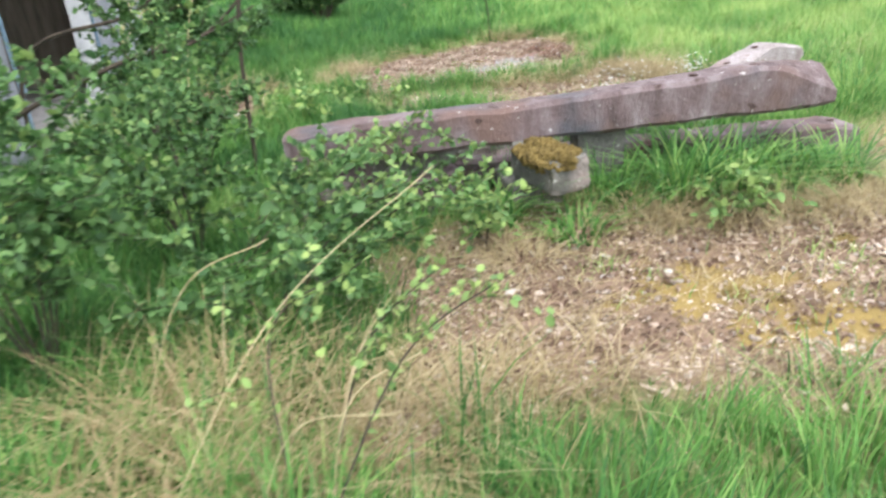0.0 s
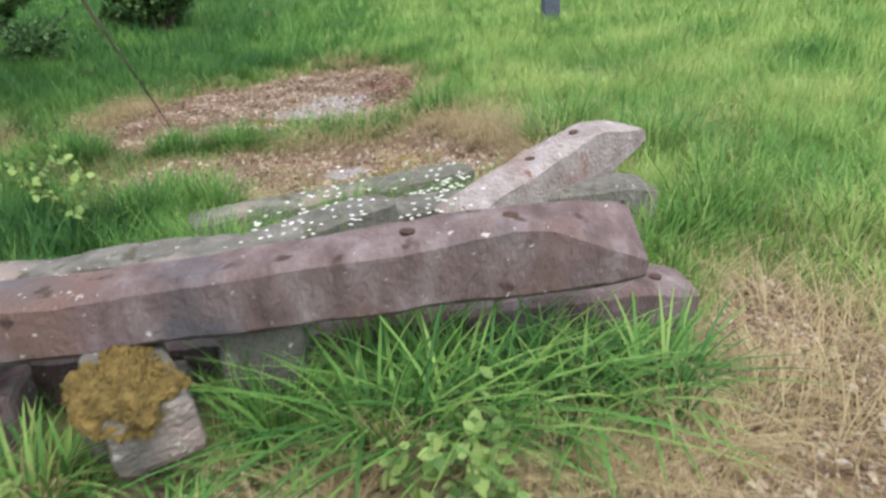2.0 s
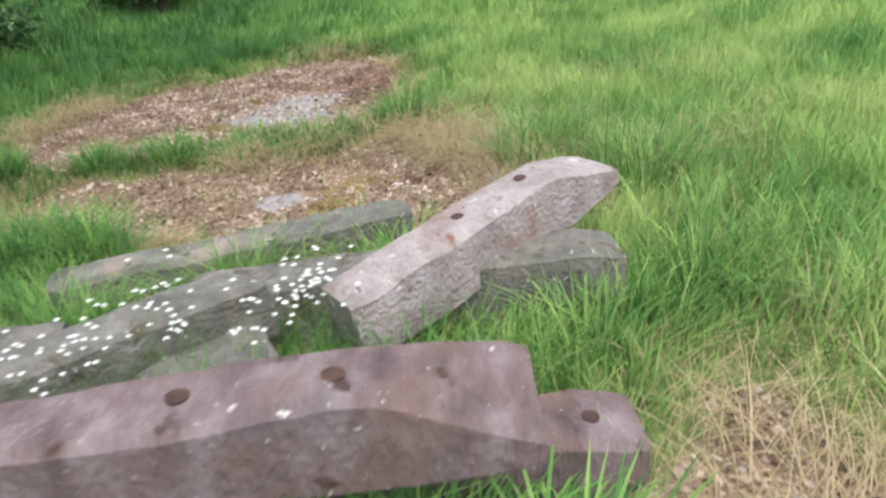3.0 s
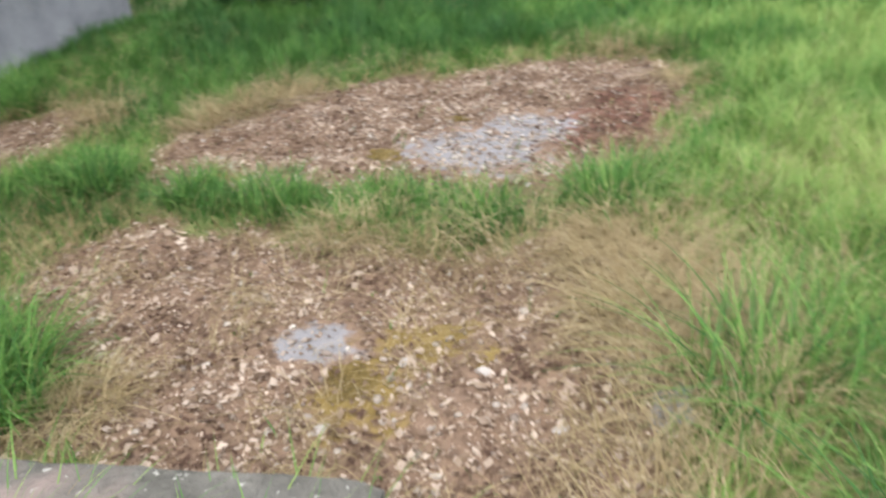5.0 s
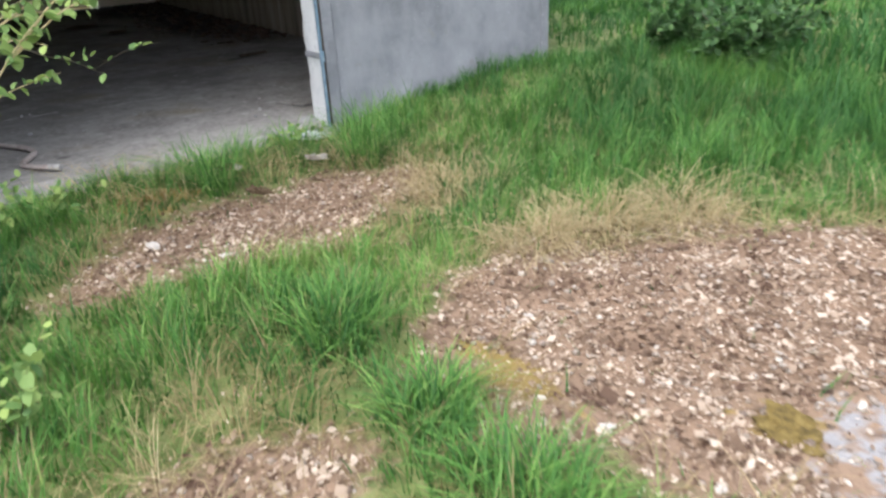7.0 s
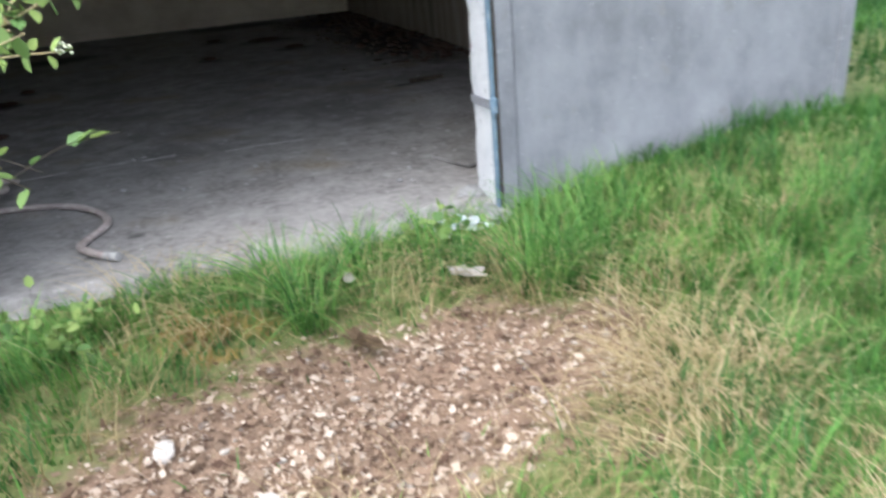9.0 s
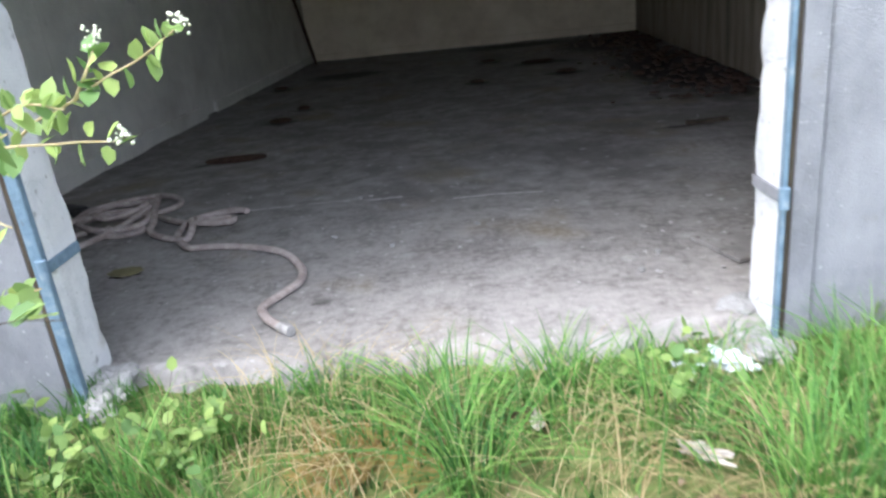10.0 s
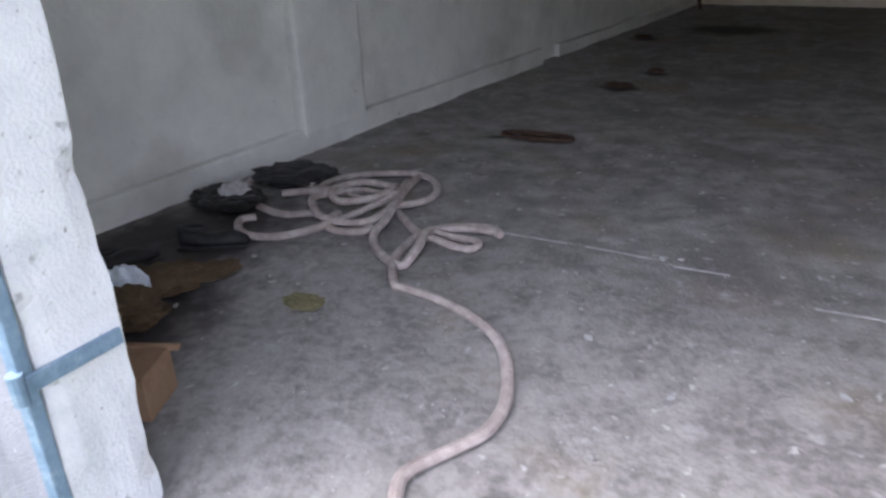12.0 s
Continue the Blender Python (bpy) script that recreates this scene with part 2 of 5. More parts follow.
def tube(points, radius, sides=8, flat=1.0):
    """A tube along points; radius may be a list."""
    bm = bmesh.new()
    pts = [Vector(p) for p in points]
    radii = radius if isinstance(radius, (list, tuple)) else [radius] * len(pts)
    rings = []
    for i, p in enumerate(pts):
        d = (pts[min(i + 1, len(pts) - 1)] - pts[max(i - 1, 0)]).normalized()
        ref = Vector((0, 0, 1)) if abs(d.z) < 0.9 else Vector((1, 0, 0))
        s = d.cross(ref).normalized()
        u = s.cross(d)
        rings.append([bm.verts.new(p + radii[i] * (s * math.cos(a) + u * flat * math.sin(a))) for a in (2 * math.pi * k / sides for k in range(sides))])
    for a, b in zip(rings, rings[1:]):
        for k in range(sides):
            bm.faces.new((a[k], a[(k + 1) % sides], b[(k + 1) % sides], b[k]))
    bm.faces.new(rings[0][::-1])
    bm.faces.new(rings[-1])
    return bm


def spline(ctrl, steps=8):
    """Catmull-Rom points through ctrl."""
    c = [Vector(p) for p in ctrl]
    c = [c[0] * 2 - c[1], *c, c[-1] * 2 - c[-2]]
    out = []
    for i in range(1, len(c) - 2):
        for s in range(steps):
            t = s / steps
            out.append(0.5 * (2 * c[i] + (c[i + 1] - c[i - 1]) * t + (2 * c[i - 1] - 5 * c[i] + 4 * c[i + 1] - c[i + 2]) * t * t + (3 * c[i] - c[i - 1] - 3 * c[i + 1] + c[i + 2]) * t**3))
    return out + [c[-2]]


def rock(rx, ry, rz, seed, detail=3, rough=0.25):
    """An uneven stone that rests on z = 0."""
    bm = bmesh.new()
    bmesh.ops.create_icosphere(bm, subdivisions=detail, radius=1)
    off = Vector((seed * 5.1, seed * 2.3, seed * 7.7))
    for v in bm.verts:
        k = 1 + rough * noise.noise(v.co * 1.3 + off) + rough * 0.5 * noise.noise(v.co * 3.5 + off)
        v.co = Vector((v.co.x * rx * k, v.co.y * ry * k, v.co.z * rz * k))
    low = min(v.co.z for v in bm.verts)
    for v in bm.verts:
        v.co.z = max(v.co.z - low, 0.12 * rz) - 0.12 * rz
    return bm


def sheet(name, verts, faces, mat, tint=None):
    """A mesh from numpy arrays, faces all of one size, with a tint for each vertex."""
    me = bpy.data.meshes.new(name)
    k = faces.shape[1]
    me.vertices.add(len(verts))
    me.vertices.foreach_set("co", np.ascontiguousarray(verts, dtype=np.float32).ravel())
    me.loops.add(faces.size)
    me.loops.foreach_set("vertex_index", np.ascontiguousarray(faces, dtype=np.int32).ravel())
    me.polygons.add(len(faces))
    me.polygons.foreach_set("loop_start", np.arange(0, faces.size, k, dtype=np.int32))
    if tint is not None:
        me.attributes.new("tint", "FLOAT", "POINT").data.foreach_set("value", np.ascontiguousarray(tint, dtype=np.float32))
    me.update(calc_edges=True)
    me.validate()
    me.materials.append(mat)
    return new(name, me)


# ---- ground ----
rng = np.random.default_rng(7)
PATCHES = [
    [(-2.35, 0.55), (-2.05, 0.62), (-1.9, 0.85), (-1.3, 0.9), (-0.8, 0.82), (-0.3, 0.64), (0.0, 0.9), (0.4, 1.45), (0.85, 1.7), (0.97, 1.3), (1.2, 0.6), (1.0, -0.4), (-0.4, -0.82), (-1.2, -0.76), (-1.75, -0.68), (-2.0, -0.95), (-2.28, -0.7), (-2.05, -0.25)],
    [(-2.27, 3.54), (-2.57, 4.06), (-2.45, 4.27), (-1.78, 4.4), (-1.3, 4.4), (-1.0, 4.42), (-0.57, 4.6), (-0.14, 4.84), (0.22, 4.58), (0.3, 3.75), (0.4, 3.55), (0.38, 3.3), (-0.1, 3.0), (-0.6, 2.9), (-1.4, 2.95), (-1.58, 3.3)],
    [(-2.95, 4.98), (-3.1, 5.4), (-2.98, 5.95), (-2.76, 6.6), (-2.3, 7.0), (-1.75, 7.45), (-1.05, 8.0), (-0.45, 7.72), (-0.12, 6.7), (-0.15, 6.0), (-0.45, 5.48), (-0.65, 5.05), (-0.95, 5.12), (-1.45, 5.06), (-1.9, 4.76), (-2.4, 4.74)],
    [(-3.6, 3.55), (-4.1, 3.72), (-4.45, 4.15), (-4.58, 4.45), (-4.6, 4.75), (-4.7, 4.95), (-4.63, 5.3), (-4.4, 5.66), (-4.1, 5.62), (-3.85, 5.48), (-3.8, 5.2), (-3.6, 5.05), (-3.7, 4.55), (-3.65, 4.1)],
]


def inside(poly, x, y):
    """Signed distance in metres to a polygon's edge, above 0 inside."""
    hit, near = np.zeros(x.shape, bool), np.full(x.shape, 1e9)
    for (ax, ay), (bx, by) in zip(poly, poly[1:] + poly[:1]):
        t = np.clip(((x - ax) * (bx - ax) + (y - ay) * (by - ay)) / ((bx - ax) ** 2 + (by - ay) ** 2), 0, 1)
        near = np.minimum(near, np.hypot(x - ax - t * (bx - ax), y - ay - t * (by - ay)))
        hit ^= ((ay > y) != (by > y)) & (x < (bx - ax) * (y - ay) / (by - ay + 1e-12) + ax)
    return np.where(hit, near, -near)


def waves(x, y, size, seed):
    """Smooth noise of about -1 to 1 with features of that size."""
    r = np.random.default_rng(seed)
    out = np.zeros_like(x)
    for _ in range(9):
        a, k, p = r.uniform(0, 2 * math.pi), r.uniform(0.6, 1.7) / size, r.uniform(0, 2 * math.pi)
        out += np.sin(2 * math.pi * k * (x * math.cos(a) + y * math.sin(a)) + p)
    return out / 3.2


def litter_at(x, y):
    """How far inside a bare patch, with an uneven edge."""
    d = np.max([inside(p, x, y) for p in PATCHES], axis=0)
    return d + 0.09 * waves(x, y, 0.45, 3) + 0.05 * waves(x, y, 0.16, 4)


def height_at(x, y):
    up, aside = np.clip((y - 5.2) / 2.1, 0, 1), np.clip((-3.7 - x) / 1.5, 0, 1)
    bank = 0.25 * up * up * (3 - 2 * up) * aside * aside * (3 - 2 * aside) * np.where(y < 7.6, np.clip((x + 5.95) / 0.3, 0, 1), 1)
    return bank + 0.018 * waves(x, y, 1.3, 1) + 0.010 * waves(x, y, 0.35, 2) + 0.02 * np.clip(-litter_at(x, y) / 0.3, -1, 1)


def oval(x, y, cx, cy, rx, ry):
    return np.clip(1 - np.hypot((x - cx) / rx, (y - cy) / ry), -1, 1)


def slab_at(x, y):
    """Above 0 on the bare concrete that shows through the litter."""
    return np.max([oval(x, y, -1.15, 5.7, 0.62, 0.5), oval(x, y, -0.98, 6.15, 0.4, 0.55), oval(x, y, -0.9, 3.79, 0.21, 0.2), oval(x, y, 0.05, 0.0, 0.3, 0.26), oval(x, y, 0.3, 3.85, 0.12, 0.16)], axis=0)


def red_at(x, y):
    """Rusty leaf litter at one end of a patch."""
    return np.clip(2 * oval(x, y, -0.5, 6.45, 0.5, 0.95), 0, 1)


def moss_at(x, y):
    """Where golden moss creeps over the bare patches."""
    spots = np.max([oval(x, y, -0.95, -0.05, 0.6, 0.4), oval(x, y, -0.6, -0.4, 0.6, 0.3), oval(x, y, 0.35, 0.3, 0.45, 0.35), oval(x, y, -0.6, 3.6, 0.25, 0.3), oval(x, y, -0.5, 3.95, 0.35, 0.2), oval(x, y, -1.62, 5.5, 0.2, 0.15), oval(x, y, -2.3, 4.95, 0.4, 0.2), oval(x, y, -4.85, 4.15, 0.35, 0.4)], axis=0)
    return np.clip(1.3 * spots + 0.35 * waves(x, y, 0.25, 41), 0, 1)


def axis(lo, hi, step):
    out = [4000 * s for s in (-1, -0.3, -0.1, -0.03)] + [-70, -40, -25, -16]
    return np.unique(np.r_[out, np.arange(lo, hi, step), -np.array(out)])


gx, gy = np.meshgrid(axis(-8, 8, 0.07), axis(-6, 13, 0.07))
near = (np.abs(gx) < 14) & (gy > -14) & (gy < 15)
gz = np.where(near, height_at(gx, gy), 0.0)
nx, ny = gx.shape[1], gx.shape[0]
idx = np.arange(nx * ny).reshape(ny, nx)
quads = np.stack([idx[:-1, :-1], idx[:-1, 1:], idx[1:, 1:], idx[1:, :-1]], -1).reshape(-1, 4)
ground = tagged(sheet("ground", np.stack([gx, gy, gz], -1).reshape(-1, 3), quads, M_SOIL), "overgrown ground with bare patches of gravel and dead leaves", "ground", kind="structure")
lit = np.clip(0.5 + litter_at(gx, gy) * 2.5, 0, 1)
for key, val in (
    ("litter", lit),
    ("red", np.clip(oval(gx, gy, -0.5, 6.45, 0.5, 0.95) * 2, 0, 1) * lit + np.clip(oval(gx, gy, -1.5, 0.3, 0.7, 0.5), 0, 1) * 0.6),
    ("slab", np.clip(slab_at(gx, gy) * 1.6, 0, 1)),
    ("moss", moss_at(gx, gy)),
):
    ground.data.attributes.new(key, "FLOAT", "POINT").data.foreach_set("value", val.ravel().astype(np.float32))

# ---- garage: local x along the front, y inwards, z from the floor ----
GARAGE = pose(-5.31, 3.09, 0.10, 0, 0, 95.3)
# Opening head and ceiling are unseen, set high to let in light.
W_OPEN, X_LEFT, X_RIGHT, DEPTH, TOP, HEAD = 2.41, -1.85, 4.05, 11.3, 3.7, 3.4


FRONT = GARAGE @ pose(0, -0.2, 0, 0, 0, 3.3)
FRONT_SIDE = FRONT @ pose(W_OPEN + 0.12, 0, 0, 0, 0, -2)


def wall(name, bm, mat, label, m=GARAGE):
    ob = part(name, bm, mat)
    ob.matrix_world = m
    return tagged(ob, label, "wall", kind="structure")


wall("wall_front_left", box(-2.3, -0.13, 0.0, 0.2, -0.4, TOP, 0.01), M_RENDER, "rough grey rendered front wall of the garage", FRONT)
wall("wall_front_right", box(0.0, 1.99, 0.0, 0.2, -0.4, TOP, 0.012), M_RENDER, "rough grey rendered front wall beside the opening", FRONT_SIDE)
wall("wall_lintel", box(-0.13, W_OPEN + 0.12, 0.003, 0.197, HEAD, TOP), M_RENDER, "rendered lintel over the garage opening", FRONT)
wall("wall_left", box(X_LEFT - 0.3, X_LEFT, -0.12, DEPTH, -0.4, TOP), M_WALL_IN, "limewashed grey-white inner side wall with cracks")
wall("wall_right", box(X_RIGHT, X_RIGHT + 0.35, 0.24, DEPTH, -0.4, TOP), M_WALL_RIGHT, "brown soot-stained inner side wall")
wall("wall_back", box(X_LEFT - 0.3, X_RIGHT + 0.35, DEPTH + 0.002, DEPTH + 0.3, -0.4, TOP), M_WALL_BACK, "yellowed painted back wall with block courses")
# Unseen ceiling, coloured pale to bounce light into the room.
ceiling = wall("ceiling", box(X_LEFT - 0.3, X_RIGHT + 0.35, 0.0, DEPTH + 0.3, TOP + 0.002, TOP + 0.2), M_CEIL, "unseen garage ceiling, made pale to bounce light inside")
ceiling["category"] = "ceiling"

fx, fy = np.meshgrid(np.arange(X_LEFT - 0.02, X_RIGHT + 0.03, 0.045), np.arange(-0.18, DEPTH + 0.03, 0.045))
edge = fy - (-0.12 + 0.045 * fx + 0.05 * waves(fx, fy * 0, 0.5, 24))
fz = 0.006 * waves(fx, fy, 1.1, 21) + 0.003 * waves(fx, fy, 0.2, 22)
fz = np.where(edge < 0, -0.16 + 0.02 * waves(fx, fy, 0.3, 23), fz)
ny, nx = fx.shape
idx = np.arange(nx * ny).reshape(ny, nx)
quads = np.stack([idx[:-1, :-1], idx[:-1, 1:], idx[1:, 1:], idx[1:, :-1]], -1).reshape(-1, 4)
floor = tagged(sheet("floor", np.stack([fx, fy, fz], -1).reshape(-1, 3), quads, M_FLOOR), "dirty cracked concrete garage floor with oil stains and dust", "floor", kind="structure")
floor.matrix_world = GARAGE
stain = [
    (-0.63, 3.36, 0.26, 0.09), (-0.9, 3.31, 0.08, 0.06), (-0.71, 5.03, 0.20, 0.13), (-0.62, 5.7, 0.14, 0.12), (-0.64, 8.6, 0.65, 0.5), (-1.41, 7.65, 0.2, 0.2),
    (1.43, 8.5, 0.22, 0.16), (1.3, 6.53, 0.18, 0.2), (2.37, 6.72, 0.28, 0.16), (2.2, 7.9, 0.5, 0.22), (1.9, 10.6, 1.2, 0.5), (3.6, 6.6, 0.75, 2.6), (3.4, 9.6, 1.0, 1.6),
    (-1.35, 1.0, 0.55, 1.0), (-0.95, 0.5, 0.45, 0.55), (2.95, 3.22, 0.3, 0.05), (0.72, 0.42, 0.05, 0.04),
]
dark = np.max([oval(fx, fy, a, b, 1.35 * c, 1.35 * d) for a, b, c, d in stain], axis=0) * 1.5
dusty = 0.36 * np.exp(-((edge - 0.1) / 0.65) ** 2) * np.clip(0.75 + 0.25 * fx, 0.35, 1.2) + 0.35 * np.exp(-((edge - 1.2) / 1.2) ** 2) + 0.7 * np.clip(oval(fx, fy, 2.88, 2.4, 0.4, 0.8), 0, 1)
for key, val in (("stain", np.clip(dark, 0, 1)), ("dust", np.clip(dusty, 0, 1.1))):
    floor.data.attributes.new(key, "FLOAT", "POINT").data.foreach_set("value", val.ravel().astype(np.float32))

# plinths and the swelling of the plaster on the side wall
wall("plinth_left", box(X_LEFT + 0.002, X_LEFT + 0.075, -0.1, 5.82, -0.05, 0.15, 0.02, 3, 0.012, 1), M_WALL_IN, "cracked pale plaster plinth along the side wall")["category"] = "plinth"
wall("plinth_rear", box(X_LEFT + 0.002, X_LEFT + 0.06, 6.2, DEPTH - 0.01, -0.05, 0.13, 0.02, 3, 0.012, 2), M_WALL_IN, "pale plaster plinth at the rear of the side wall")["category"] = "plinth"
wall("plinth_back", box(X_LEFT + 0.08, X_RIGHT - 0.01, DEPTH - 0.05, DEPTH, -0.05, 0.12, 0.015), M_WALL_BACK, "painted plinth along the back wall")["category"] = "plinth"
wall("pilaster", box(X_LEFT + 0.003, X_LEFT + 0.10, 2.45, 3.05, 0.1, TOP, 0.03, 2, 0.008, 3), M_WALL_IN, "shallow plastered pilaster on the side wall")["category"] = "pilaster"
for i in range(9):
    ob = wall("wall_course", box(X_LEFT + 0.1, X_RIGHT - 0.02, DEPTH - 0.012, DEPTH + 0.001, 0.14 + i * 0.4, 0.14 + i * 0.4 + 0.385, 0.006), M_WALL_BACK, "painted block course of the back wall")

def chipped(x0, x1, y0, y1, z0, z1, seed):
    """An upright post whose long corners are chipped and wavy."""
    bm = bmesh.new()
    n, rings = int((z1 - z0) / 0.03), []
    for i in range(n + 1):
        z, ring = z0 + (z1 - z0) * i / n, []
        for fx_, fy_ in ((0, 0), (0.5, 0), (1, 0), (1, 0.25), (1, 0.5), (1, 0.75), (1, 1), (0.5, 1), (0, 1), (0, 0.5)):
            p = Vector((x0 + (x1 - x0) * fx_, y0 + (y1 - y0) * fy_, z))
            o = Vector((seed * 4.1, fx_ * 9, fy_ * 9))
            bite = 0.019 * max(0.0, noise.noise(Vector((z * 3.1, fx_ * 7, fy_ * 7 + seed))) + 0.1) + 0.016 * max(0.0, noise.noise(Vector((z * 11, fx_ * 5, fy_ * 5 + seed)))) if fx_ in (0, 1) and fy_ in (0, 1) else 0.0
            p.x += (0.5 - fx_) * 2 * bite
            p.y += (0.5 - fy_) * 2 * bite
            ring.append(bm.verts.new(p + noise.noise_vector(p * 5 + o) * 0.004 + noise.noise_vector(p * 19 + o) * 0.002))
        rings.append(ring)
    for a, b in zip(rings, rings[1:]):
        for k in range(10):
            bm.faces.new((a[k], a[(k + 1) % 10], b[(k + 1) % 10], b[k]))
    bm.faces.new(rings[0][::-1])
    bm.faces.new(rings[-1])
    return bm


# jambs of the opening, with the steel frame on their outer corner
for side, x0, x1, seed in (("left", -0.125, 0.0, 4), ("right", W_OPEN, W_OPEN + 0.115, 5)):
    j = wall("jamb_" + side, chipped(x0, x1, 0.006, 0.215, -0.35, HEAD - 0.003, seed), M_WHITE, "flaking white painted concrete jamb of the garage opening", FRONT)
    j["category"] = "jamb"
    sgn = 1 if side == "left" else -1
    ex = 0.0 if side == "left" else W_OPEN
    fr = thing("door_frame", FRONT @ pose(ex, 0, 0), "worn blue painted steel angle frame on the jamb", "door frame", "frames of the opening")
    a0, a1 = sorted((-sgn * (0.034 if side == "left" else 0.008), sgn * 0.006))
    part("upright", box(a0, a1, -0.028, 0.003, -0.3, HEAD - 0.01, 0.004), M_BLUE, fr)
    # Dark strip beside the upright paints in the shade of its gap.
    a0, a1 = sorted((-sgn * 0.06, -sgn * 0.036)) if side == "left" else (0.014, 0.032)
    part("gap_strip", box(a0, a1, -0.012, 0.004, -0.3, HEAD - 0.01, 0.004), M_BARK, fr, "dark brown strip painting the shade in the gap")
    b0, b1 = sorted((sgn * 0.001, sgn * 0.012))
    part("strap", box(b0, b1, -0.02, 0.205, 0.455, 0.495, 0.003), M_BLUE if side == "left" else M_RENDER, fr, "flat steel hinge strap across the jamb")
    knuckle = tube([(sgn * 0.004, -0.034, 0.44), (sgn * 0.004, -0.034, 0.51)], 0.017, 10)
    part("hinge_pin", knuckle, M_BLUE, fr)
for x0, x1, nm in ((-0.2, -0.062, "left"), (W_OPEN + 0.034, W_OPEN + 0.115, "right")):
    wall("trim_" + nm, box(x0, x1, -0.012, -0.001, -0.3, HEAD, 0.004, 3, 0.003, 9), M_RENDER, "smooth cement trim beside the door frame", FRONT)["category"] = "trim"
wall("trim_corner", box(1.915, 2.0, -0.012, 0.2, -0.35, TOP, 0.012, 3, 0.004, 8), M_RENDER, "pale cement corner of the front wall", FRONT_SIDE)["category"] = "trim"
for x, y, rx, ry, rz, sd in ((0.04, 0.02, 0.11, 0.11, 0.07, 31), (0.05, -0.10, 0.08, 0.07, 0.045, 32), (W_OPEN - 0.03, 0.16, 0.09, 0.12, 0.07, 33), (W_OPEN - 0.06, -0.08, 0.12, 0.10, 0.05, 34)):
    ob = part("concrete_lump", rock(rx, ry, rz, sd, 4, 0.4), M_LUMP)
    ob.matrix_world = FRONT @ pose(x, y + 0.06, -0.11, 0, 0, sd * 20)
    tagged(ob, "broken lump of pale concrete at the foot of the jamb", "rubble", "lumps at the jambs")
roof = wall("roof", box(X_LEFT - 0.5, X_RIGHT + 0.6, -0.4, DEPTH + 0.5, TOP + 0.21, TOP + 0.3), M_ROOF, "flat grey roof of the garage")
roof["category"] = "roof"


# ---- concrete beams ----
def beam(name, stations, width, mat, m, label, holes=(), seed=0, rough=0.012):
    """A cast beam along x: stations of x, bottom and top; y from 0 to width; worn corners."""
    bm = bmesh.new()
    xs = [s[0] for s in stations]
    n = max(4, int((xs[-1] - xs[0]) / 0.05))
    rings = []
    for i in range(n + 1):
        x = xs[0] + (xs[-1] - xs[0]) * i / n
        lo, hi = (float(np.interp(x, xs, [s[k] for s in stations])) for k in (1, 2))
        dip = float(np.interp(x, xs, [s[3] if len(s) > 3 else 0.0 for s in stations]))
        c = 0.022 + 0.008 * noise.noise(Vector((x * 5, seed, 0)))
        end = 0.012 if i in (0, n) else 0.0
        sec = [(end, lo + c), (c, lo + end), (width * 0.5, lo + end), (width - c, lo + end), (width - end, lo + c), (width - end, (lo + hi) / 2), (width - end, hi - c), (width - c, hi - end), (width * 0.5, hi - end - 0.45 * dip), (c, hi - end - dip), (end, hi - c - dip), (end, (lo + hi - dip) / 2)]
        ring = []
        for y, z in sec:
            p = Vector((x, y, z))
            ring.append(bm.verts.new(p + noise.noise_vector(p * 5 + Vector((seed * 9, 0, 0))) * rough + noise.noise_vector(p * 17) * rough * 0.4))
        rings.append(ring)
    for a, b in zip(rings, rings[1:]):
        for k in range(12):
            bm.faces.new((a[k], a[(k + 1) % 12], b[(k + 1) % 12], b[k]))
    bm.faces.new(rings[0])
    bm.faces.new(rings[-1][::-1])
    bmesh.ops.recalc_face_normals(bm, faces=bm.faces)
    top = thing(name, m, label, "concrete beam", "stacked concrete beams")
    part("body", bm, mat, top)
    # Solid dark plugs, their colour standing in for shade inside the bolt holes.
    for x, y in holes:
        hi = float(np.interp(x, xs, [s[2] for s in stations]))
        part("hole_plug", tube([(x, y, hi - 0.03), (x + 0.002, y, hi + 0.004)], [0.016, 0.024], 12), M_HOLE_PLUG, top, "solid dark plug painting the shade in a rusty bolt hole")
    return top


A_PROFILE = [(-2.75, 0.30, 0.49), (-2.1, 0.325, 0.525), (-1.55, 0.345, 0.53), (-1.1, 0.36, 0.556), (-0.7, 0.368, 0.585), (-0.38, 0.375, 0.612), (-0.25, 0.38, 0.612, 0.01), (0.02, 0.39, 0.585, 0.10)]
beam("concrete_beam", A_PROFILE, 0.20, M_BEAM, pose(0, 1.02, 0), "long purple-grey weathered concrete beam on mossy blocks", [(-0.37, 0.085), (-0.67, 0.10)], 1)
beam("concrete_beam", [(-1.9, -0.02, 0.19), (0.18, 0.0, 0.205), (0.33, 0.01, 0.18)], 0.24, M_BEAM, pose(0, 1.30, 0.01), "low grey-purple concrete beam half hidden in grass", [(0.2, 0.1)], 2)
C_PROFILE = [(-0.82, -0.25, 0.0), (-0.5, -0.265, 0.0), (0.05, -0.265, 0.0), (0.13, -0.26, -0.012), (0.405, -0.22, -0.12)]
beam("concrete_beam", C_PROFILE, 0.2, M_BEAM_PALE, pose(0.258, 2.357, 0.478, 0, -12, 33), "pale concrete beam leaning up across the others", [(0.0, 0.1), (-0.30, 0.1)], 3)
beam("concrete_beam", [(-1.0, -0.02, 0.25), (0.4, 0.0, 0.275), (0.54, 0.01, 0.25)], 0.22, M_BEAM_GREY, pose(0, 2.2, 0.0), "short pale grey concrete beam under the leaning one", (), 4)
